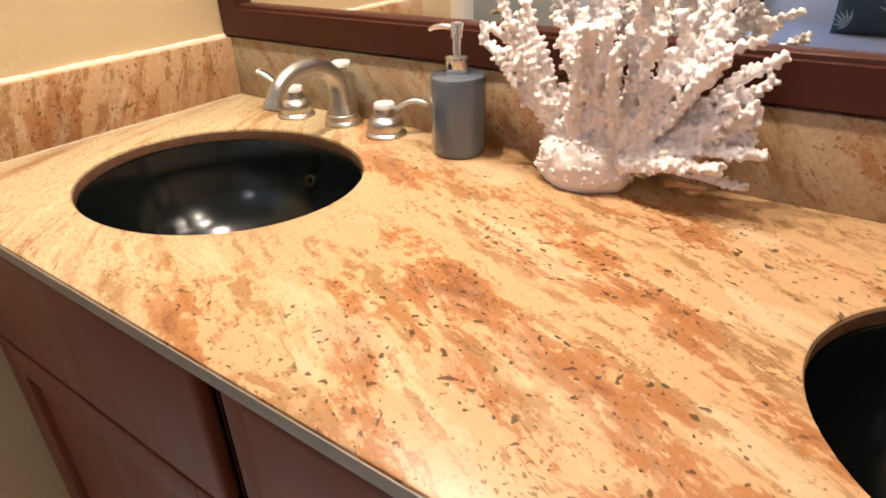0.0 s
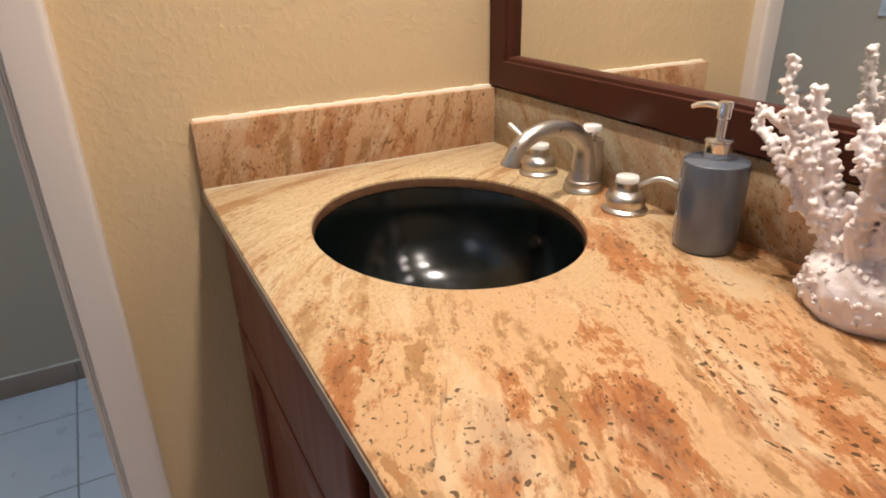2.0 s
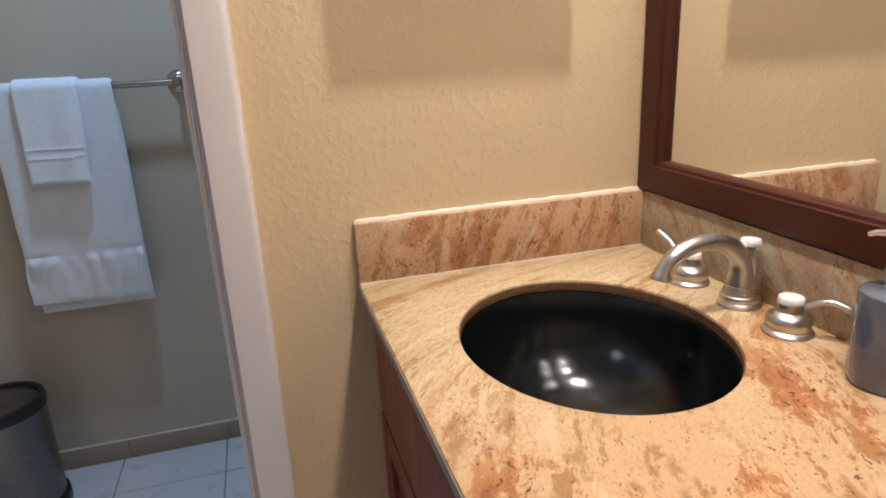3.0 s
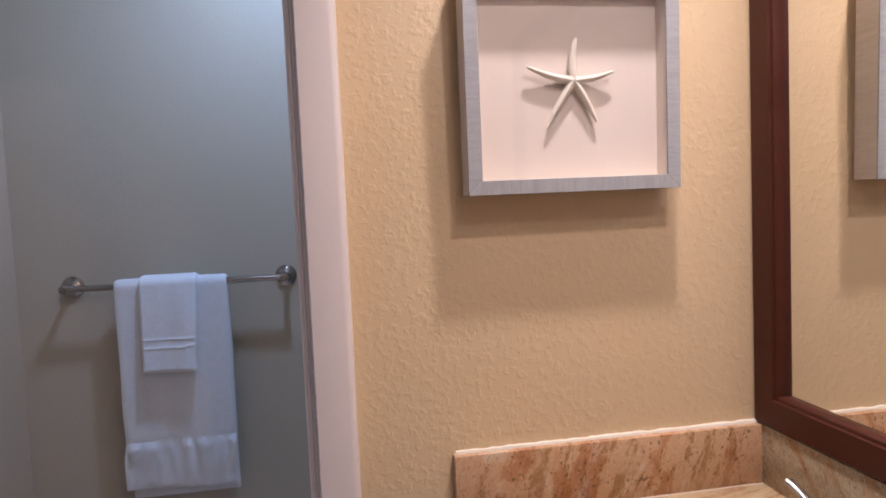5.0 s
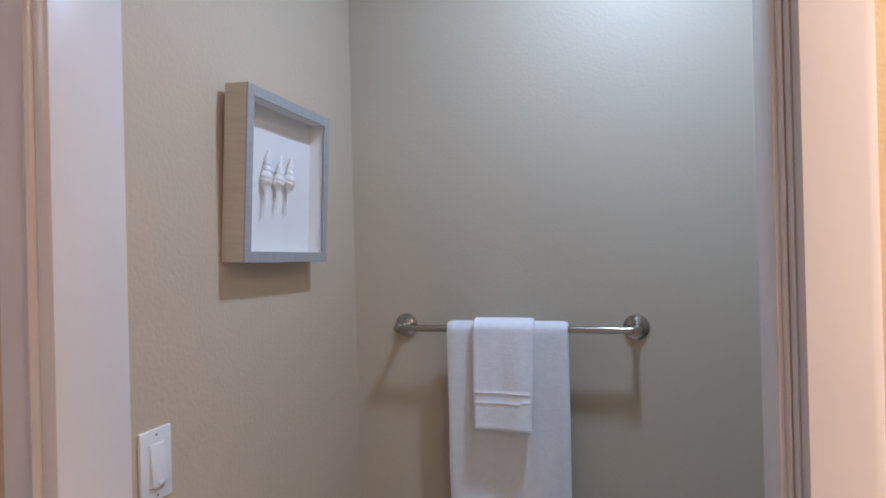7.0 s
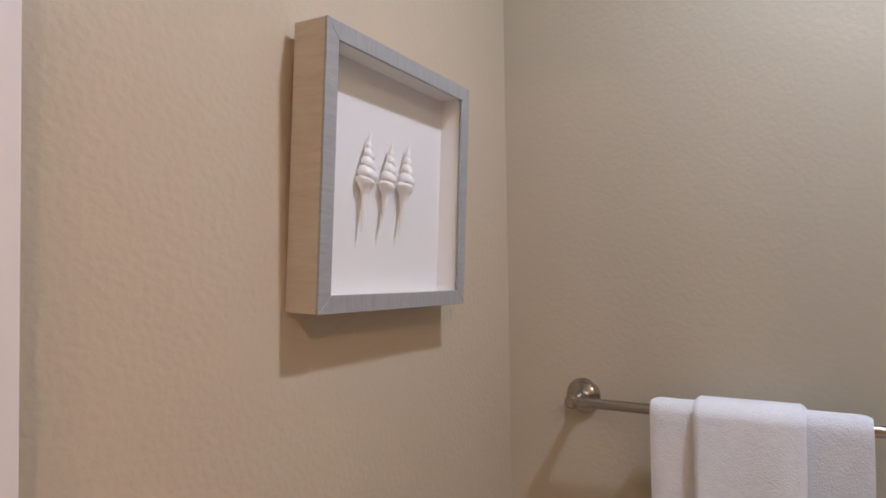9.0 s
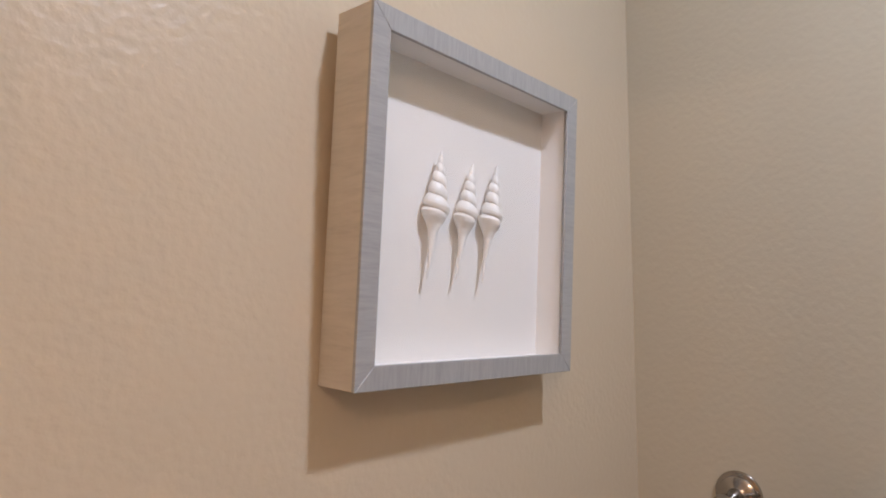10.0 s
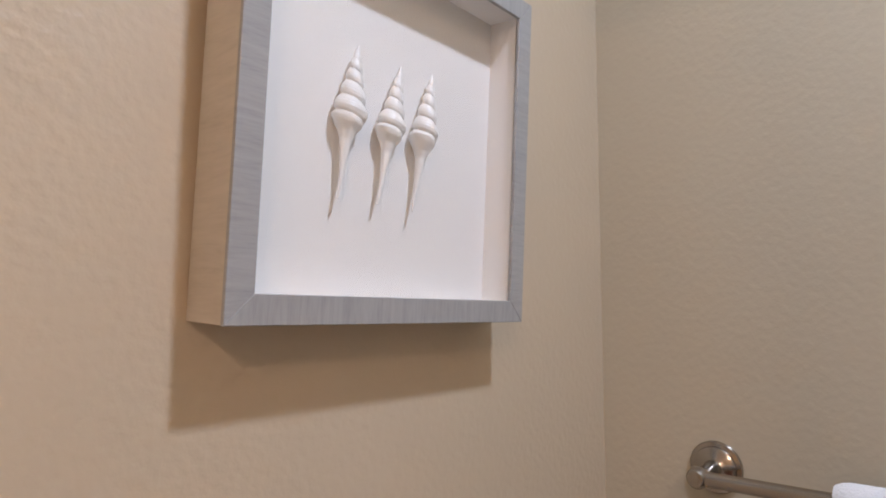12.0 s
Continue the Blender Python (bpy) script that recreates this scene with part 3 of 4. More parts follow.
lathe(bm, [(0.009, 0.0855), (0.0140, 0.0875), (0.0148, 0.092), (0.0130, 0.0960), (0.006, 0.0975), (0.0, 0.0977)], 28, pose(0, 0.010, 0))
part("knob", bm, PORCELAIN, rod, "white porcelain lift knob")

# ---- soap dispenser ----
soap = thing("soap_dispenser", (-0.658, 0.753, ZC), "grey glazed ceramic soap dispenser with a chrome pump", "soap dispenser")
bm = bmesh.new()
lathe(bm, [(0.0, 0.0), (0.033, 0.0), (0.0355, 0.003), (0.0368, 0.012), (0.0368, 0.1000), (0.0358, 0.1045), (0.0325, 0.1070), (0.018, 0.1085), (0.0, 0.1085)], 48)
part("bottle", bm, GREY_GLAZE, soap)
bm = bmesh.new()
lathe(bm, [(0.0, 0.1085), (0.0150, 0.1085), (0.0155, 0.110), (0.0155, 0.126), (0.0165, 0.127), (0.0165, 0.129), (0.013, 0.1305), (0.0, 0.1305)], 32)
collar = part("pump_collar", bm, CHROME, soap, "chrome screw collar")
bm = bmesh.new()
lathe(bm, [(0.0, 0.13), (0.0060, 0.13), (0.0058, 0.150), (0.0078, 0.152), (0.0084, 0.168), (0.0070, 0.1700), (0.0, 0.1705)], 24)
part("pump_stem", bm, CHROME, soap)
bm = bmesh.new()
d = Vector((-0.93, -0.36, 0))
tube(bm, [d * 0.004 + Vector((0, 0, 0.164)), d * 0.018 + Vector((0, 0, 0.1655)), d * 0.030 + Vector((0, 0, 0.1635)), d * 0.036 + Vector((0, 0, 0.1605))], [0.0058, 0.0052, 0.0044, 0.0036], 12, 0.75)
part("pump_nozzle", bm, CHROME, soap)


# ---- coral ----
def coral():
    c = thing("coral_ornament", (-0.468, 0.745, ZC), "white branching coral ornament on a rounded base", "coral")
    rnd = random.Random(11)
    bm = bmesh.new()

    def knob(p, a, length, w):
        """A short rounded nub from p along a."""
        tube(bm, [p, p + a * length * 0.55, p + a * length * 0.88, p + a * length], [w * 1.2, w * 1.05, w, w * 0.55], 6)

    def inside(q):
        return -0.168 < q.x < 0.212 and q.z < 0.232 and (0.012 if abs(q.x) < 0.05 else 0.030) < q.z and -0.050 < q.y < 0.040 and (q.x > -0.05 or q.z > 0.042 - 0.20 * q.x)

    def branch(p, d, length, r0, r1, depth):
        n = max(3, int(length / 0.009))
        pts, rad = [Vector(p)], [r0]
        d = Vector(d).normalized()
        for i in range(n):
            d = (d + Vector((rnd.gauss(0, 0.06), rnd.gauss(0, 0.05), rnd.gauss(0.0, 0.06)))).normalized()
            q = pts[-1] + d * length / n
            q.y = min(q.y, 0.030)
            if not inside(q):
                break
            pts.append(q)
            rad.append((r0 + (r1 - r0) * (i + 1) / n) * rnd.uniform(0.88, 1.14))
        if len(pts) < 3:
            return
        tip = (pts[-1] - pts[-2]).normalized()
        pts += [pts[-1] + tip * rad[-1] * 0.7, pts[-1] + tip * rad[-1]]
        rad += [rad[-1] * 0.85, rad[-1] * 0.4]
        tube(bm, pts, [w * 0.86 for w in rad], 9)
        for i in range(1, len(pts) - 2):
            for _ in range(rnd.choice((4, 5, 5))):
                a = Vector((rnd.gauss(0, 1), rnd.gauss(0, 1), rnd.gauss(0.3, 1)))
                a = ((a - a.dot(d) * d).normalized() + d * rnd.uniform(0.3, 1.2)).normalized()
                ln = rad[i] + rnd.uniform(0.0030, 0.0060)
                if inside(pts[i] + a * ln):
                    knob(pts[i], a, ln, rnd.uniform(0.0024, 0.0033))
            if depth > 0 and i > 1 and rnd.random() < 0.24:
                side = (d + Vector((rnd.gauss(0, 0.65), rnd.gauss(0, 0.5), rnd.gauss(0.2, 0.4)))).normalized()
                branch(pts[i], side, rnd.uniform(0.020, 0.040), rad[i] * 0.8, max(0.0036, r1 * 0.9), depth - 1)

    # a fan of branches: reach of the fan by its angle from the upright
    angles = (-50, -45, -40, -33, -26, -20, -6, 0, 5, 10, 16, 21, 26, 31, 36, 41, 46, 52, 58, 63, 68, 74)
    reach = (0.196, 0.235, 0.252, 0.246, 0.238, 0.232, 0.232, 0.236, 0.238, 0.240, 0.245, 0.248, 0.248, 0.252, 0.262, 0.270, 0.278, 0.262, 0.242, 0.226, 0.205, 0.176)
    for angle, far in zip(angles, reach):
        for layer in (-0.030, 0.008):
            if layer < 0 and angle < -30:
                continue
            a = radians(angle + rnd.uniform(-2.5, 2.5))
            ln = far * 0.95 * rnd.uniform(0.84, 1.0) * (0.88 if layer < 0 else 1.0)
            tip = Vector((ln * math.sin(a), layer + rnd.uniform(-0.010, 0.010), max(0.042, ln * math.cos(a))))
            start = Vector((max(-0.036, min(0.042, tip.x * 0.30)), tip.y * 0.35, 0.022 + 0.02 * rnd.random()))
            v = tip - start
            branch(start, v, v.length, 0.0084, 0.0052, 1)
    frond = mesh_object("frond", bm, CORAL)
    frond.parent = c
    md = frond.modifiers.new("merge", "REMESH")
    md.mode, md.voxel_size, md.use_smooth_shade = "VOXEL", 0.0011, True
    sm = frond.modifiers.new("soften", "SMOOTH")
    sm.factor, sm.iterations = 0.5, 1
    bm = bmesh.new()
    bmesh.ops.create_icosphere(bm, subdivisions=5, radius=1.0)
    for v in bm.verts:
        u = v.co.copy()
        z = max(-0.55, u.z)
        k = 1 + 0.10 * noise.noise(u * 2.3) + 0.03 * noise.noise(u * 7)
        v.co = Vector((u.x * 0.059 * k, u.y * 0.044 * k, (z + 0.55) * 0.050 * k))
    part("base", bm, CORAL, c, "rounded white base with small nodules")
    bm = bmesh.new()
    for _ in range(230):
        a = rnd.uniform(0, 2 * math.pi)
        h = rnd.uniform(-0.35, 0.8)
        w = math.sqrt(1 - h * h)
        u = Vector((w * math.cos(a), w * math.sin(a), h))
        k = 1 + 0.10 * noise.noise(u * 2.3) + 0.03 * noise.noise(u * 7)
        p = Vector((u.x * 0.059 * k, u.y * 0.044 * k, (h + 0.55) * 0.050 * k))
        knob(p - u * 0.002, u, rnd.uniform(0.0038, 0.0060), rnd.uniform(0.0018, 0.0030))
    tagged(part("nodule_cluster", bm, CORAL, c, "small white nodules"), kind="stuff")
    bm = bmesh.new()
    tube(bm, [(-0.002, -0.018, 0.046), (-0.008, -0.032, 0.085), (-0.009, -0.034, 0.098)], [0.010, 0.0075, 0.0070], 9)
    part("stump", bm, CORAL, c, "broken flat-topped stump")
    return c


coral()

# ---- mirror ----
mir = thing("framed_mirror", (-0.44, Y_BACK, ZC + 0.105), "large wall mirror in a dark red-brown wooden frame", "mirror")
MX0, MX1, MZ0, MZ1 = X_SIDE + 0.004, XE, ZC + 0.106, 1.93


def frame_rail(p0, p1, inward, w, bm):
    """A mitred moulding from p0 to p1 (outer edge), with an inner slope."""
    prof = [(0.0, 0.0), (0.0, -0.021), (0.002, -0.024), (w - 0.009, -0.024), (w - 0.0075, -0.020), (w - 0.0025, -0.0195), (w, -0.016), (w, 0.0)]
    along = (Vector(p1) - Vector(p0)).normalized()
    inn = Vector(inward)
    rows = []
    for p, s in ((Vector(p0), 1), (Vector(p1), -1)):
        rows.append([bm.verts.new(p + inn * a + along * (s * a) + Vector((0, b, 0))) for a, b in prof])
    k = len(prof)
    for i in range(k):
        j = (i + 1) % k
        bm.faces.new((rows[0][i], rows[0][j], rows[1][j], rows[1][i]))
    bm.faces.new(rows[0])
    bm.faces.new(rows[1][::-1])
    return bm


FW = 0.055
for p0, p1, inn in (((MX0, Y_BACK, MZ0), (MX1, Y_BACK, MZ0), (0, 0, 1)), ((MX0, Y_BACK, MZ1), (MX1, Y_BACK, MZ1), (0, 0, -1)), ((MX0, Y_BACK, MZ0), (MX0, Y_BACK, MZ1), (1, 0, 0)), ((MX1, Y_BACK, MZ0), (MX1, Y_BACK, MZ1), (-1, 0, 0))):
    part("frame_rail", local(frame_rail(p0, p1, inn, FW, bmesh.new()), mir), MIRROR_WOOD, mir)
part("mirror_glass", local(one_box((MX0 + FW - 0.006, Y_BACK - 0.0055, MZ0 + FW - 0.006), (MX1 - FW + 0.006, Y_BACK - 0.001, MZ1 - FW + 0.006)), mir), MIRROR, mir, "clear silvered glass", False)


# ---- shadow boxes ----
def shadow_box(name, m, label, board):
    """A square deep frame 0.335 m wide; local x across, z up, front at -y."""
    b = thing(name, (0, 0, 0), label, "shadow box", "framed shadow boxes")
    b.matrix_basis = m
    s, w, d = 0.338, 0.0215, 0.050
    outer = ((-s / 2, 0), (s / 2, 0), (s / 2, s), (-s / 2, s))
    inner = ((-s / 2 + w, w), (s / 2 - w, w), (s / 2 - w, s - w), (-s / 2 + w, s - w))
    for i in range(4):
        j = (i + 1) % 4
        bm = bmesh.new()
        quad = (outer[i], outer[j], inner[j], inner[i])
        near = [bm.verts.new((x, -d, z)) for x, z in quad]
        far = [bm.verts.new((x, -d + 0.004, z)) for x, z in quad]
        bm.faces.new(near)
        bm.faces.new(far[::-1])
        for k in range(4):
            bm.faces.new((near[k], near[(k + 1) % 4], far[(k + 1) % 4], far[k]))
        bmesh.ops.bevel(bm, geom=bm.edges[:], offset=0.0005, segments=1, affect="EDGES")
        part("front_rail", bm, GREY_WOOD if i % 2 else GREY_WOOD_ACROSS, b, "silver-grey veneered front")
    k = 0.0006
    for x0, x1, z0, z1 in ((-s / 2 + k, s / 2 - k, k, 0.006), (-s / 2 + k, s / 2 - k, s - 0.006, s - k), (-s / 2 + k, -s / 2 + 0.006, 0.006, s - 0.006), (s / 2 - 0.006, s / 2 - k, 0.006, s - 0.006)):
        part("side", one_box((x0, -d + 0.004, z0), (x1, 0, z1)), PALE_WOOD, b, "pale grained veneer side")
    iw = 0.018
    for x0, x1, z0, z1 in ((-s / 2 + 0.006, s / 2 - 0.006, 0.006, iw), (-s / 2 + 0.006, s / 2 - 0.006, s - iw, s - 0.006), (-s / 2 + 0.006, -s / 2 + iw, iw, s - iw), (s / 2 - iw, s / 2 - 0.006, iw, s - iw)):
        part("liner", one_box((x0, -d + 0.007, z0), (x1, -0.010, z1)), board, b)
    part("backing", one_box((-s / 2 + 0.006, -0.010, 0.006), (s / 2 - 0.006, -0.003, s - 0.006)), board, b, "cream mat board")
    pane = part("pane", one_box((-s / 2 + 0.0065, -d + 0.0042, 0.0065), (s / 2 - 0.0065, -d + 0.0065, s - 0.0065)), GLASS, b, "clear glass", False)
    pane.visible_shadow = False
    return b


def shell_mesh(seed):
    """A spindle shell: coiled whorls swelling to a round body, with a long thin canal below."""
    outline = ((0.0, 0.0014), (0.020, 0.0027), (0.040, 0.0042), (0.055, 0.0062), (0.063, 0.0092), (0.070, 0.0140), (0.077, 0.0168), (0.083, 0.0164), (0.092, 0.0138), (0.106, 0.0104), (0.124, 0.0066), (0.140, 0.0030), (0.147, 0.0012), (0.149, 0.0002))
    bm = bmesh.new()
    nz, na = 190, 32
    zs, rs = [o[0] for o in outline], [o[1] for o in outline]
    rings = []
    for i in range(nz + 1):
        z = 0.149 * i / nz
        r = float(np.interp(z, zs, rs))
        ring = []
        for k in range(na):
            a = 2 * math.pi * k / na
            s = max(0.0, (0.149 - z) / 0.149)
            turn = 10.5 * s ** 0.62 - a / (2 * math.pi)
            f = turn - math.floor(turn)
            swell = math.sin(math.pi * min(1.0, f * 1.0)) ** 0.6
            amount = min(1.0, max(0.0, (z - 0.066) / 0.014)) * min(1.0, max(0.15, (0.150 - z) / 0.02))
            rr = r * (1 - amount * (0.22 - 0.28 * swell))
            rr += 0.0002 * math.sin(turn * 2 * math.pi * 5) * amount
            sway = 0.0018 * math.sin(z * 70) * max(0.0, 1 - z / 0.05)
            ring.append(bm.verts.new((rr * math.cos(a) + sway, rr * math.sin(a), z)))
        rings.append(ring)
    for a, b in zip(rings, rings[1:]):
        for k in range(na):
            j = (k + 1) % na
            bm.faces.new((a[k], a[j], b[j], b[k]))
    bm.faces.new(rings[0][::-1])
    bm.faces.new(rings[-1])
    return bm


shell_box = shadow_box("shell_shadow_box", pose(-1.7685, -0.8145, 1.3605, 2.3, 0.9, 180), "silver-grey shadow box with three white spindle shells", BOARD)
for i, (dx, dz, sc, lean) in enumerate(((-0.0575, 0.0955, 0.90, 6.0), (-0.0135, 0.0970, 0.87, 9.0), (0.0300, 0.0960, 0.91, 8.0))):
    sh = thing("spindle_shell", (0, 0, 0), "white ribbed spindle shell mounted on cream board", "seashell", "three shells in the box")
    part("shell", shell_mesh(i), SHELL, sh)
    sh.matrix_basis = pose(-1.7685, -0.8145, 1.3605, 2.3, 0.9, 180) @ pose(dx, -0.020, dz + 0.004, 0, lean, 0) @ pose(0, 0, 0, 0, 0, 25 * i) @ Matrix.Diagonal((1.02 * sc, 0.88 * sc, sc, 1))

STAR_AT = pose(X_SIDE + 0.006, 0.4700, 1.3700, 1.2, 0, 90)
star_box = shadow_box("starfish_shadow_box", STAR_AT, "silver-grey shadow box with a cream finger starfish", LINEN)


def starfish():
    bm = bmesh.new()
    tips = ((-0.076, 0.021), (0.064, 0.013), (0.005, 0.065), (0.037, -0.064), (-0.044, -0.070))
    for i, (x, z) in enumerate(tips):
        v = Vector((x, 0, z))
        side = Vector((-z, 0, x)).normalized()
        bend = (0.04, -0.04, 0.05, 0.03, -0.02)[i] * v.length
        lift = 0.007 if i in (0, 1) else 0.002
        pts = arc(12, lambda s: v * s + side * (bend * math.sin(math.pi * s)) + Vector((0, -lift * s, 0)))
        tube(bm, pts, arc(12, lambda s: 0.0062 * (1 - s) ** 0.6 + 0.0017), 10, 0.85)
    lathe(bm, [(0.0, 0.008), (0.007, 0.006), (0.0105, 0.0), (0.007, -0.006), (0.0, -0.008)], 20, pose(0, 0, 0, 90))
    return bm


star = thing("finger_starfish", (0, 0, 0), "dried cream finger starfish mounted on cream board", "starfish")
part("starfish_body", starfish(), STAR, star)
star.matrix_basis = STAR_AT @ pose(0.009, -0.0165, 0.171)

# ---- towel bar ----
BAR_X, BAR_Z, BAR_A, BAR_B = X_FAR + 0.066, 1.173, -0.664, -0.060
bar = thing("towel_bar", (X_FAR, -0.362, BAR_Z), "satin nickel towel bar with round rosettes", "towel bar")
for y in (BAR_A, BAR_B):
    bm = bmesh.new()
    m = Matrix.Translation((0, y + 0.362, 0)) @ pose(0, 0, 0, 0, 90, 0)
    lathe(bm, [(0.0, 0.0), (0.0310, 0.0), (0.0320, 0.003), (0.0305, 0.006), (0.0258, 0.0075), (0.0252, 0.010), (0.0215, 0.0125), (0.0160, 0.014), (0.0110, 0.017), (0.0085, 0.024), (0.0080, 0.048), (0.0100, 0.054), (0.0125, 0.060), (0.0130, 0.066), (0.0120, 0.072), (0.0085, 0.0765), (0.0, 0.078)], 36, m)
    part("rosette", bm, DARK_NICKEL, bar)
bm = bmesh.new()
tube(bm, [(BAR_X - X_FAR, BAR_A + 0.362, 0), (BAR_X - X_FAR, BAR_B + 0.362, 0)], 0.0088, 24)
part("rod", bm, DARK_NICKEL, bar)


def towel_mesh(y0, y1, drop_f, drop_b, r, thick, seed, taper=0.0, slant=0.0, bands=(), crumple=0.0, lean=0.0):
    """Cloth hung over the bar: front drop, bend, back drop; with sag, ripples and raised bands."""
    bm = bmesh.new()
    ny, nu = 44, 120
    bend = math.pi * r
    total = drop_f + bend + drop_b
    grid = []
    for side in (1, -1):
        rows = []
        for i in range(nu + 1):
            u = total * i / nu
            row = []
            for j in range(ny + 1):
                v = j / ny
                edge = min(1.0, min(v, 1 - v) * ny / 2.0, min(i, nu - i) / 1.5)
                th = thick * 0.5 * (0.25 + 0.75 * math.sqrt(max(0.0, edge)))
                long_f = drop_f + slant * (v - 0.5)
                if u < drop_f:
                    h = -(drop_f - u) * long_f / drop_f
                    px, pz, nx, nz = r, h, 1.0, 0.0
                elif u < drop_f + bend:
                    a = (u - drop_f) / r
                    px, pz, nx, nz = r * math.cos(a), min(r, 0.021) * math.sin(a), math.cos(a), math.sin(a)
                else:
                    px, pz, nx, nz = -r, -(u - drop_f - bend), -1.0, 0.0
                low = max(0.0, -pz)
                ripple = 0.0042 * noise.noise(Vector((v * 3.1 + seed, low * 2.2, seed * 1.7))) + 0.0022 * noise.noise(Vector((v * (y1 - y0) * 22 + seed, low * 9, 4.1)))
                ripple *= min(1.0, 0.25 + low * 5) if nx > 0 else 0.35
                if nx > 0:
                    ripple += 0.0035 * min(1, low * 4) * math.sin(v * 8.5 + 1.5 * noise.noise(Vector((low * 2, seed, 0))) + seed)
                flare = 1.0
                if nx > 0.5:
                    ripple += lean * low
                if nx > 0.5 and crumple and low > crumple - 0.02:
                    fall = low - crumple
                    ripple -= 0.0045 * math.exp(-(fall / 0.007) ** 2) * (0.6 + 0.8 * noise.noise(Vector((v * 7, seed, 1.0))))
                    if fall > 0:
                        die = min(1.0, fall * 60) * max(0.25, 1 - fall / 0.16)
                        pleat = abs(noise.noise(Vector((v * 6.5 + 2.5 * fall + seed, fall * 4.0, 2.0))))
                        ripple += die * (0.034 * pleat + 0.007 * noise.noise(Vector((v * 15, fall * 16, seed))))
                        flare = 1.0 + 0.035 * min(1.0, fall * 25)
                off = side * th
                if side > 0 and nx > 0.5:
                    for b0, b1, hgt in bands:
                        if b0 < low < b1:
                            off += hgt
                y = (y0 + y1) / 2 + (v - 0.5) * (y1 - y0) * (1 - taper * low) * flare + 0.003 * noise.noise(Vector((low * 7, seed, v * 2)))
                row.append(bm.verts.new((px + nx * (off + ripple), y, pz + nz * off)))
            rows.append(row)
        grid.append(rows)
    for g in grid:
        for i in range(nu):
            for j in range(ny):
                bm.faces.new((g[i][j], g[i][j + 1], g[i + 1][j + 1], g[i + 1][j]))
    a, b = grid
    for i in range(nu):
        for j in (0, ny):
            bm.faces.new((a[i][j], a[i + 1][j], b[i + 1][j], b[i][j]))
    for j in range(ny):
        for i in (0, nu):
            bm.faces.new((a[i][j], a[i][j + 1], b[i][j + 1], b[i][j]))
    return bm


bath = thing("bath_towel", (BAR_X, 0, BAR_Z), "white terry bath towel folded over the bar", "towel")
part("cloth", towel_mesh(-0.527, -0.222, 0.592, 0.625, 0.0160, 0.012, 2, 0.03, 0.016, ((0.440, 0.446, 0.0012), (0.578, 0.60, 0.0015)), 0.450), TERRY, bath)
hand = thing("hand_towel", (BAR_X, 0, BAR_Z), "white terry hand towel with woven bands, over the bath towel", "towel")
part("cloth", towel_mesh(-0.458, -0.304, 0.244, 0.235, 0.0330, 0.016, 7, 0.25, 0.004, ((0.150, 0.155, 0.0022), (0.172, 0.177, 0.0022), (0.232, 0.25, 0.001)), 0.0, 0.07), TERRY, hand)

# ---- switch ----
switch = thing("dimmer_switch", (-1.412, Y_IN, 1.046), "white plastic dimmer switch plate on the wall", "light switch")
part("plate", one_box((-0.035, 0.0, -0.057), (0.035, 0.006, 0.057), 0.002), PLASTIC, switch)
part("bezel", one_box((-0.0175, 0.004, -0.0345), (0.0175, 0.0072, 0.0345), 0.001), PLASTIC, switch)
bm = one_box((-0.0160, 0.005, -0.0325), (0.0160, 0.0105, 0.0325), 0.0015)
for v in bm.verts:
    if v.co.y > 0.008:
        v.co.y += 0.0025 * (v.co.z / -0.0325)
rocker = part("rocker", bm, PLASTIC, switch, "white paddle pressed in at the top")
part("slider", one_box((-0.0045, 0.0095, -0.0305), (0.0045, 0.0150, -0.0245), 0.0012), PLASTIC, rocker)
for z in (0.048, -0.048):
    bm = bmesh.new()
    lathe(bm, [(0.0, 0.0085), (0.0018, 0.008), (0.003, 0.0065), (0.003, 0.005), (0.0, 0.005)], 14, pose(0, 0, z, -90, 0, 0))
    part("screw", bm, CHROME, switch)

# ---- waste bin ----
bin_ob = thing("pedal_bin", (-2.035, -0.652, FL), "dark steel pedal bin with black rim and base", "waste bin")
bm = bmesh.new()
lathe(bm, [(0.0, 0.0), (0.118, 0.0), (0.121, 0.004), (0.121, 0.036), (0.117, 0.042), (0.0, 0.042)], 48)
part("base_ring", bm, RUBBER, bin_ob, "black plastic base")
bm = bmesh.new()
lathe(bm, [(0.112, 0.04), (0.1155, 0.335), (0.111, 0.335), (0.108, 0.05)], 48)
part("body", bm, STEEL, bin_ob)
bm = bmesh.new()
lathe(bm, [(0.1145, 0.330), (0.1195, 0.332), (0.1205, 0.350), (0.1170, 0.361), (0.1060, 0.363), (0.1020, 0.357), (0.1020, 0.345)], 48)
part("rim", bm, RUBBER, bin_ob, "black plastic rim")
bm = bmesh.new()
lathe(bm, [(0.103, 0.352), (0.090, 0.357), (0.05, 0.361), (0.0, 0.362)], 48)
part("lid", bm, STEEL, bin_ob)
part("pedal", one_box((0.110, -0.03, 0.010), (0.150, 0.03, 0.018), 0.003), RUBBER, bin_ob)

# ---- things seen in the mirror ----
plate = thing("switch_plate", (X_SIDE, -1.01, 1.02), "white multi-gang switch plate on the tan wall", "light switch")
part("plate", one_box((0.0, -0.085, -0.057), (0.006, 0.085, 0.057), 0.002), PLASTIC, plate)
for y in (-0.055, 0.0, 0.055):
    part("rocker", one_box((0.005, y - 0.014, -0.032), (0.010, y + 0.014, 0.032), 0.0015), PLASTIC, plate)

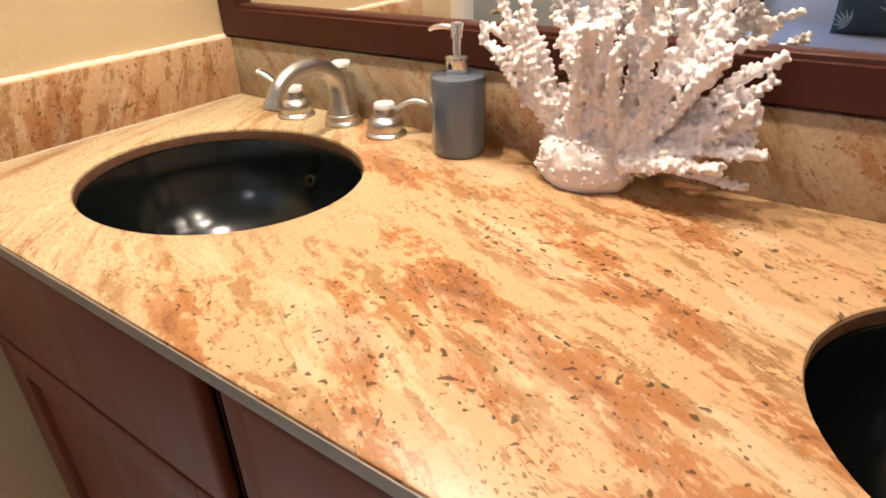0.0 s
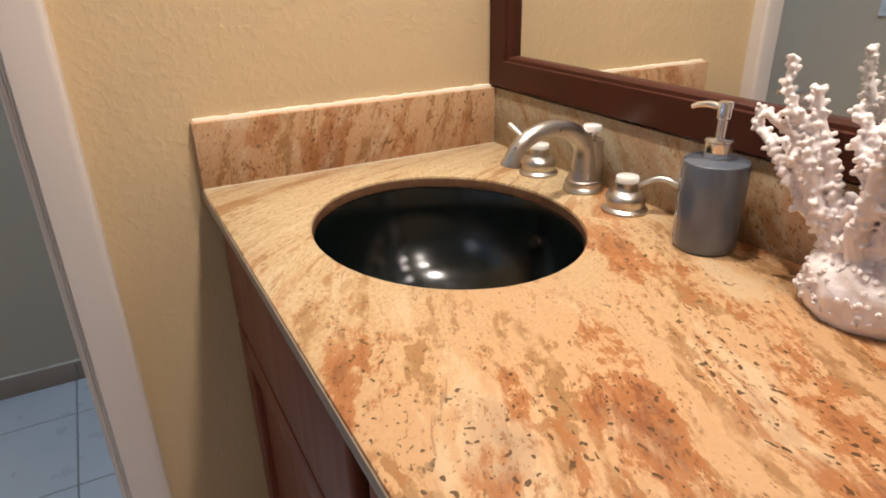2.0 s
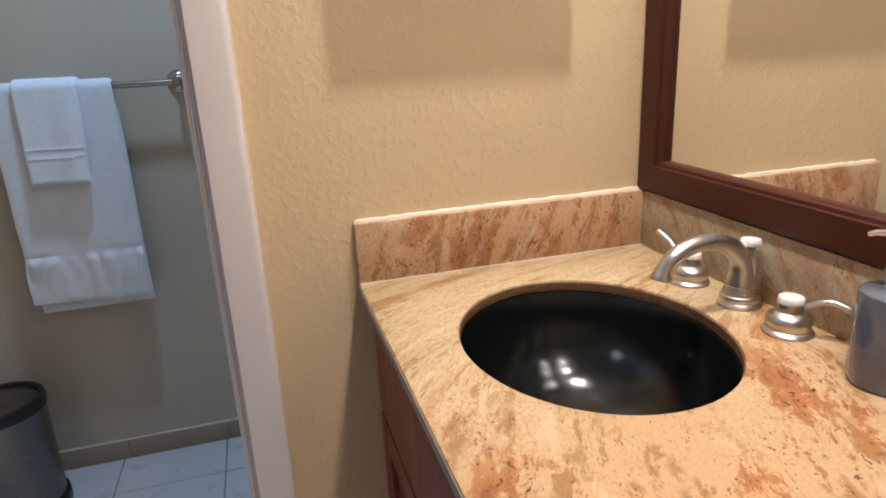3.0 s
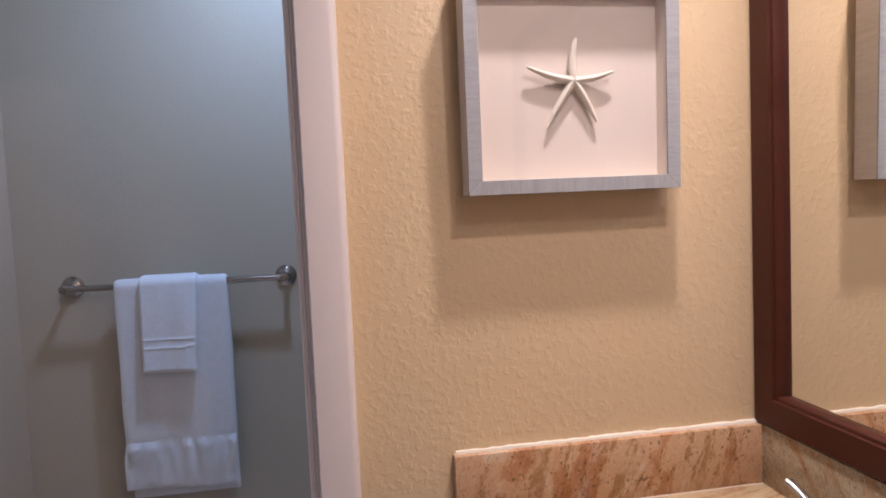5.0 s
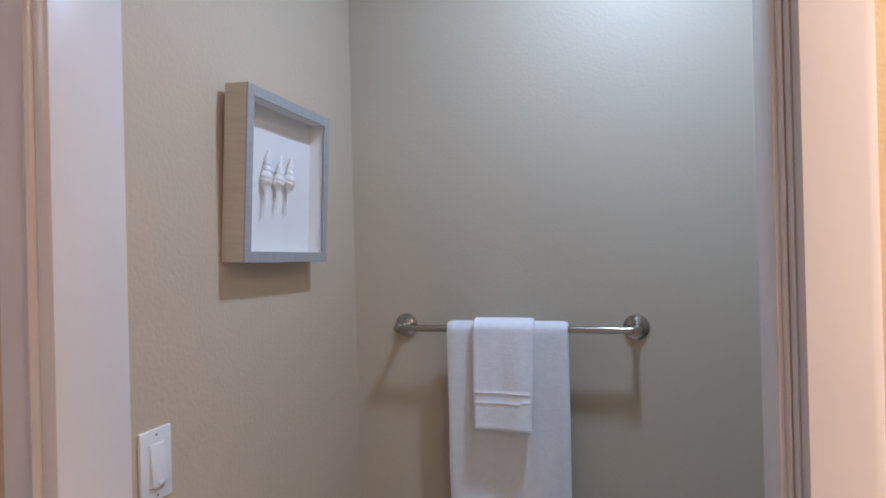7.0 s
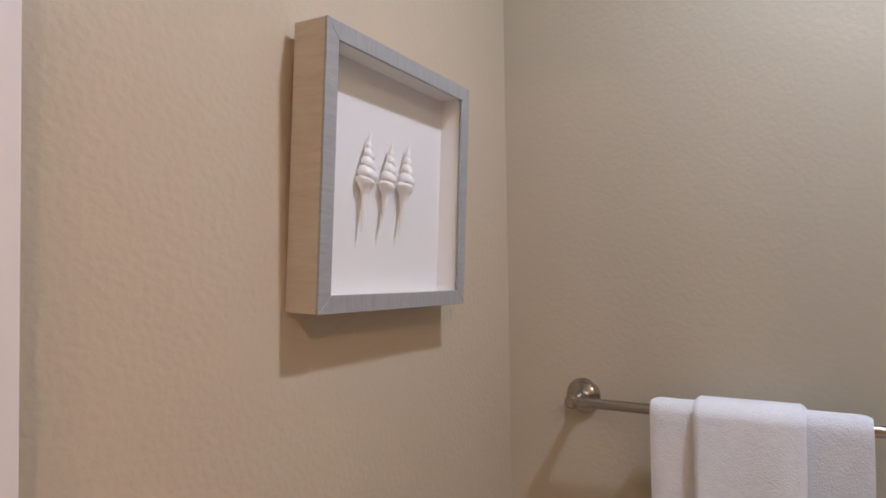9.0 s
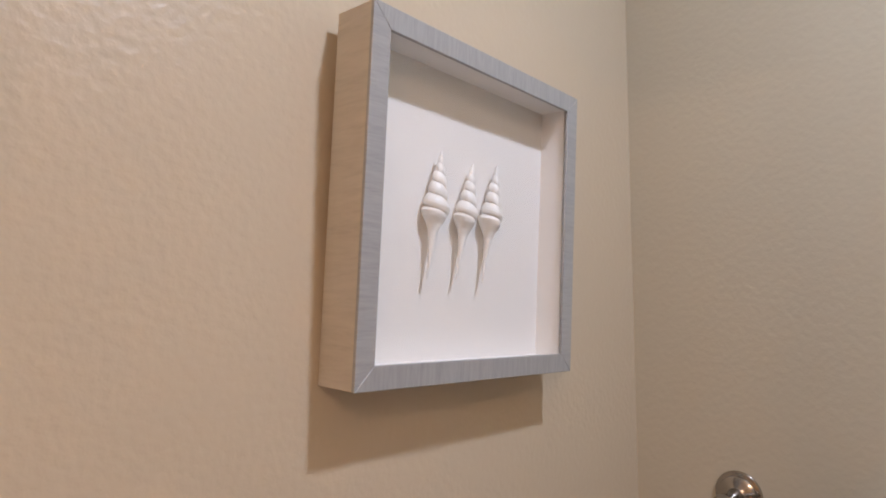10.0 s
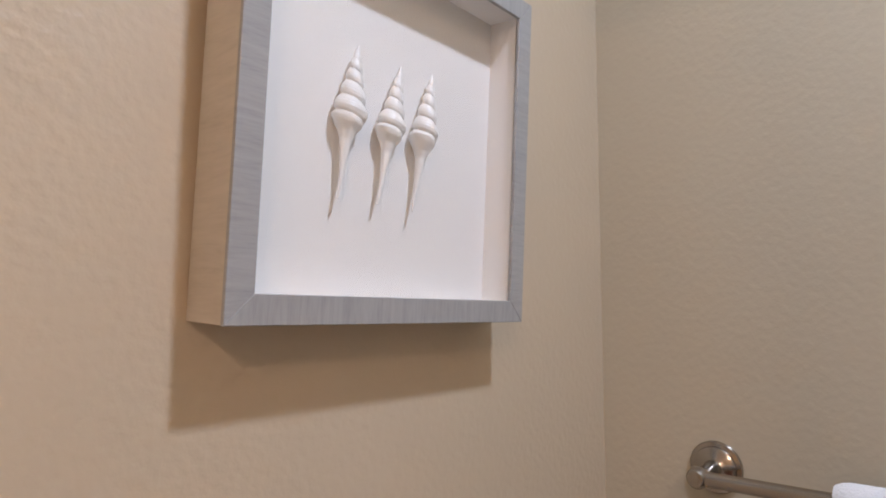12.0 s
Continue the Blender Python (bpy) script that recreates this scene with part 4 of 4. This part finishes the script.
door = thing("glazed_door", (-1.54, Y_END - 0.05, FL), "white glazed door to daylight with a lever handle", "door")
for lo, hi in (((-0.385, -0.02, 0), (-0.28, 0.02, 2.04)), ((0.28, -0.02, 0), (0.385, 0.02, 2.04)), ((-0.28, -0.02, 0), (0.28, 0.02, 0.24)), ((-0.28, -0.02, 1.92), (0.28, 0.02, 2.04)), ((-0.28, -0.018, 0.90), (0.28, 0.018, 0.96)), ((-0.28, -0.018, 1.40), (0.28, 0.018, 1.44))):
    part("rail", one_box(lo, hi, 0.004), PLASTIC, door)
for z0, z1 in ((0.24, 0.90), (0.96, 1.40), (1.44, 1.92)):
    g = part("pane", one_box((-0.28, -0.003, z0), (0.28, 0.003, z1)), GLASS, door, "clear glass", False)
    g.visible_shadow = False
bm = bmesh.new()
tube(bm, [(0.33, 0.02, 0.95), (0.33, 0.055, 0.95), (0.25, 0.058, 0.95), (0.22, 0.055, 0.945)], [0.008, 0.008, 0.007, 0.006], 10)
part("lever", bm, RUBBER, door, "dark metal lever handle")

curtain = thing("curtain", (-1.06, Y_END + 0.05, 2.1), "dark blue-grey curtain hanging beside the door", "curtain")
bm = bmesh.new()
rows = []
for z in (0.0, -1.0, -2.08):
    rows.append([bm.verts.new((-0.10 + 0.20 * i / 60, 0.022 * math.sin(i * 0.75) + 0.006 * math.sin(i * 0.31 + z), z)) for i in range(61)])
for a, b in zip(rows, rows[1:]):
    for i in range(60):
        bm.faces.new((a[i], a[i + 1], b[i + 1], b[i]))
cloth = part("cloth", bm, CURTAIN, curtain)
cloth.modifiers.new("thickness", "SOLIDIFY").thickness = 0.003

bed = thing("bed", (-0.10, -1.95, FL), "low bed with a lavender-grey cover against the pale wall", "bed")
bm = one_box((-0.90, -0.50, 0.06), (0.90, 0.48, 0.30), 0.02)
part("base", bm, plain("bed_base", (0.30, 0.28, 0.31), 0.8, 0.15), bed)
bm = one_box((-0.92, -0.52, 0.28), (0.92, 0.50, 0.545), 0.06, 5)
bmesh.ops.subdivide_edges(bm, edges=bm.edges, cuts=6, use_grid_fill=True)
for v in bm.verts:
    v.co.z += 0.010 * noise.noise(v.co * 4.0)
part("cover", bm, QUILT, bed, "rumpled lavender-grey quilt")

pil = thing("throw_pillow", (-0.36, -2.12, 0.535), "dark teal cushion with a pale palm leaf print", "cushion")
pil.rotation_euler = (radians(-14), 0, radians(4))
bm = bmesh.new()
bmesh.ops.create_grid(bm, x_segments=24, y_segments=24, size=0.21)
for v in bm.verts:
    v.co = Vector((v.co.x, 0, v.co.y + 0.205))
back = bmesh.ops.duplicate(bm, geom=bm.verts[:] + bm.edges[:] + bm.faces[:])["geom"]
backs = {v for v in back if isinstance(v, bmesh.types.BMVert)}
for v in bm.verts:
    x, z = v.co.x / 0.21, (v.co.z - 0.205) / 0.21
    puff = 0.065 * ((1 - x * x) * (1 - z * z)) ** 0.45 if abs(x) < 1 and abs(z) < 1 else 0.0
    v.co.y = -puff if v in backs else puff
    v.co.x *= 1 - 0.05 * (1 - z * z)
    v.co.z = 0.205 + (v.co.z - 0.205) * (1 - 0.05 * (1 - x * x))
bmesh.ops.remove_doubles(bm, verts=bm.verts, dist=0.0008)
cushion = part("cover", bm, PILLOW, pil)
rnd = random.Random(5)
for cx, cz, base in ((-0.13, 0.07, 150), (-0.10, 0.28, 60), (0.05, 0.14, 90), (0.12, 0.30, 20)):
    bm = bmesh.new()
    for k in range(7):
        a = radians(base + (k - 3) * 22)
        ln = rnd.uniform(0.06, 0.09)
        p = []
        for s, w in ((0.02, 0.0), (0.5, 0.006), (1.0, 0.0), (0.5, -0.006)):
            x = cx + math.cos(a) * ln * s - math.sin(a) * w
            z = cz + math.sin(a) * ln * s + math.cos(a) * w
            u, q = x / 0.21, (z - 0.205) / 0.21
            y = 0.0655 * max(0.0, (1 - u * u) * (1 - q * q)) ** 0.45 + 0.001 if abs(u) < 1 and abs(q) < 1 else 0.002
            p.append(bm.verts.new((x, y, z)))
        bm.faces.new(p)
    part("leaf_print", bm, LEAF, cushion, "pale palm leaf print", False)

# ---- tiles ----
PITCH, GX, GY = 0.322, -2.025, -0.095
shared = {}


def tile(w, d):
    key = (round(w, 3), round(d, 3))
    if key not in shared:
        bm = one_box((-w / 2, -d / 2, -0.006), (w / 2, d / 2, 0.0), 0.0016, 1)
        data = bpy.data.meshes.new("tile")
        bm.to_mesh(data)
        bm.free()
        data.materials.append(TILE)
        shared[key] = data
    return shared[key]


def lay(x0, x1, y0, y1):
    i0, i1 = math.floor((x0 - GX) / PITCH), math.ceil((x1 - GX) / PITCH)
    j0, j1 = math.floor((y0 - GY) / PITCH), math.ceil((y1 - GY) / PITCH)
    for i in range(i0, i1):
        for j in range(j0, j1):
            a, b = max(x0, GX + i * PITCH + 0.002), min(x1, GX + (i + 1) * PITCH - 0.002)
            c, e = max(y0, GY + j * PITCH + 0.002), min(y1, GY + (j + 1) * PITCH - 0.002)
            if b - a > 0.01 and e - c > 0.01:
                t = new("tile", tile(b - a, e - c))
                t.parent = floor
                t.location = ((a + b) / 2, (c + e) / 2, FL)


lay(X_FAR, X_IN, Y_IN, Y_CN)
lay(X_IN, X_EAST, -1.70, Y_BACK)

skirting = thing("baseboard", (X_FAR, 0, FL), "tan ceramic tile baseboard with a pale caulked top", "baseboard")
skirting["kind"] = "structure"
y = Y_IN
for stop in (-0.70, -0.395, -0.085, 0.225, 0.535, 0.845, Y_CN):
    part("base_tile", local(one_box((X_FAR, y + 0.001, FL), (X_FAR + 0.009, stop - 0.001, FL + 0.066), 0.0015), skirting), BASE, skirting)
    y = stop
x = X_FAR + 0.009
for stop in (-1.90, -1.59, X_IN):
    part("base_tile", local(one_box((x + 0.001, Y_IN, FL), (stop - 0.001, Y_IN + 0.009, FL + 0.066), 0.0015), skirting), BASE, skirting)
    x = stop
part("caulk", local(bead(bmesh.new(), (X_FAR + 0.003, Y_IN, FL + 0.067), (X_FAR + 0.003, Y_CN, FL + 0.067), 0.0034, 8), skirting), CAULK, skirting, "bead of off-white caulk")
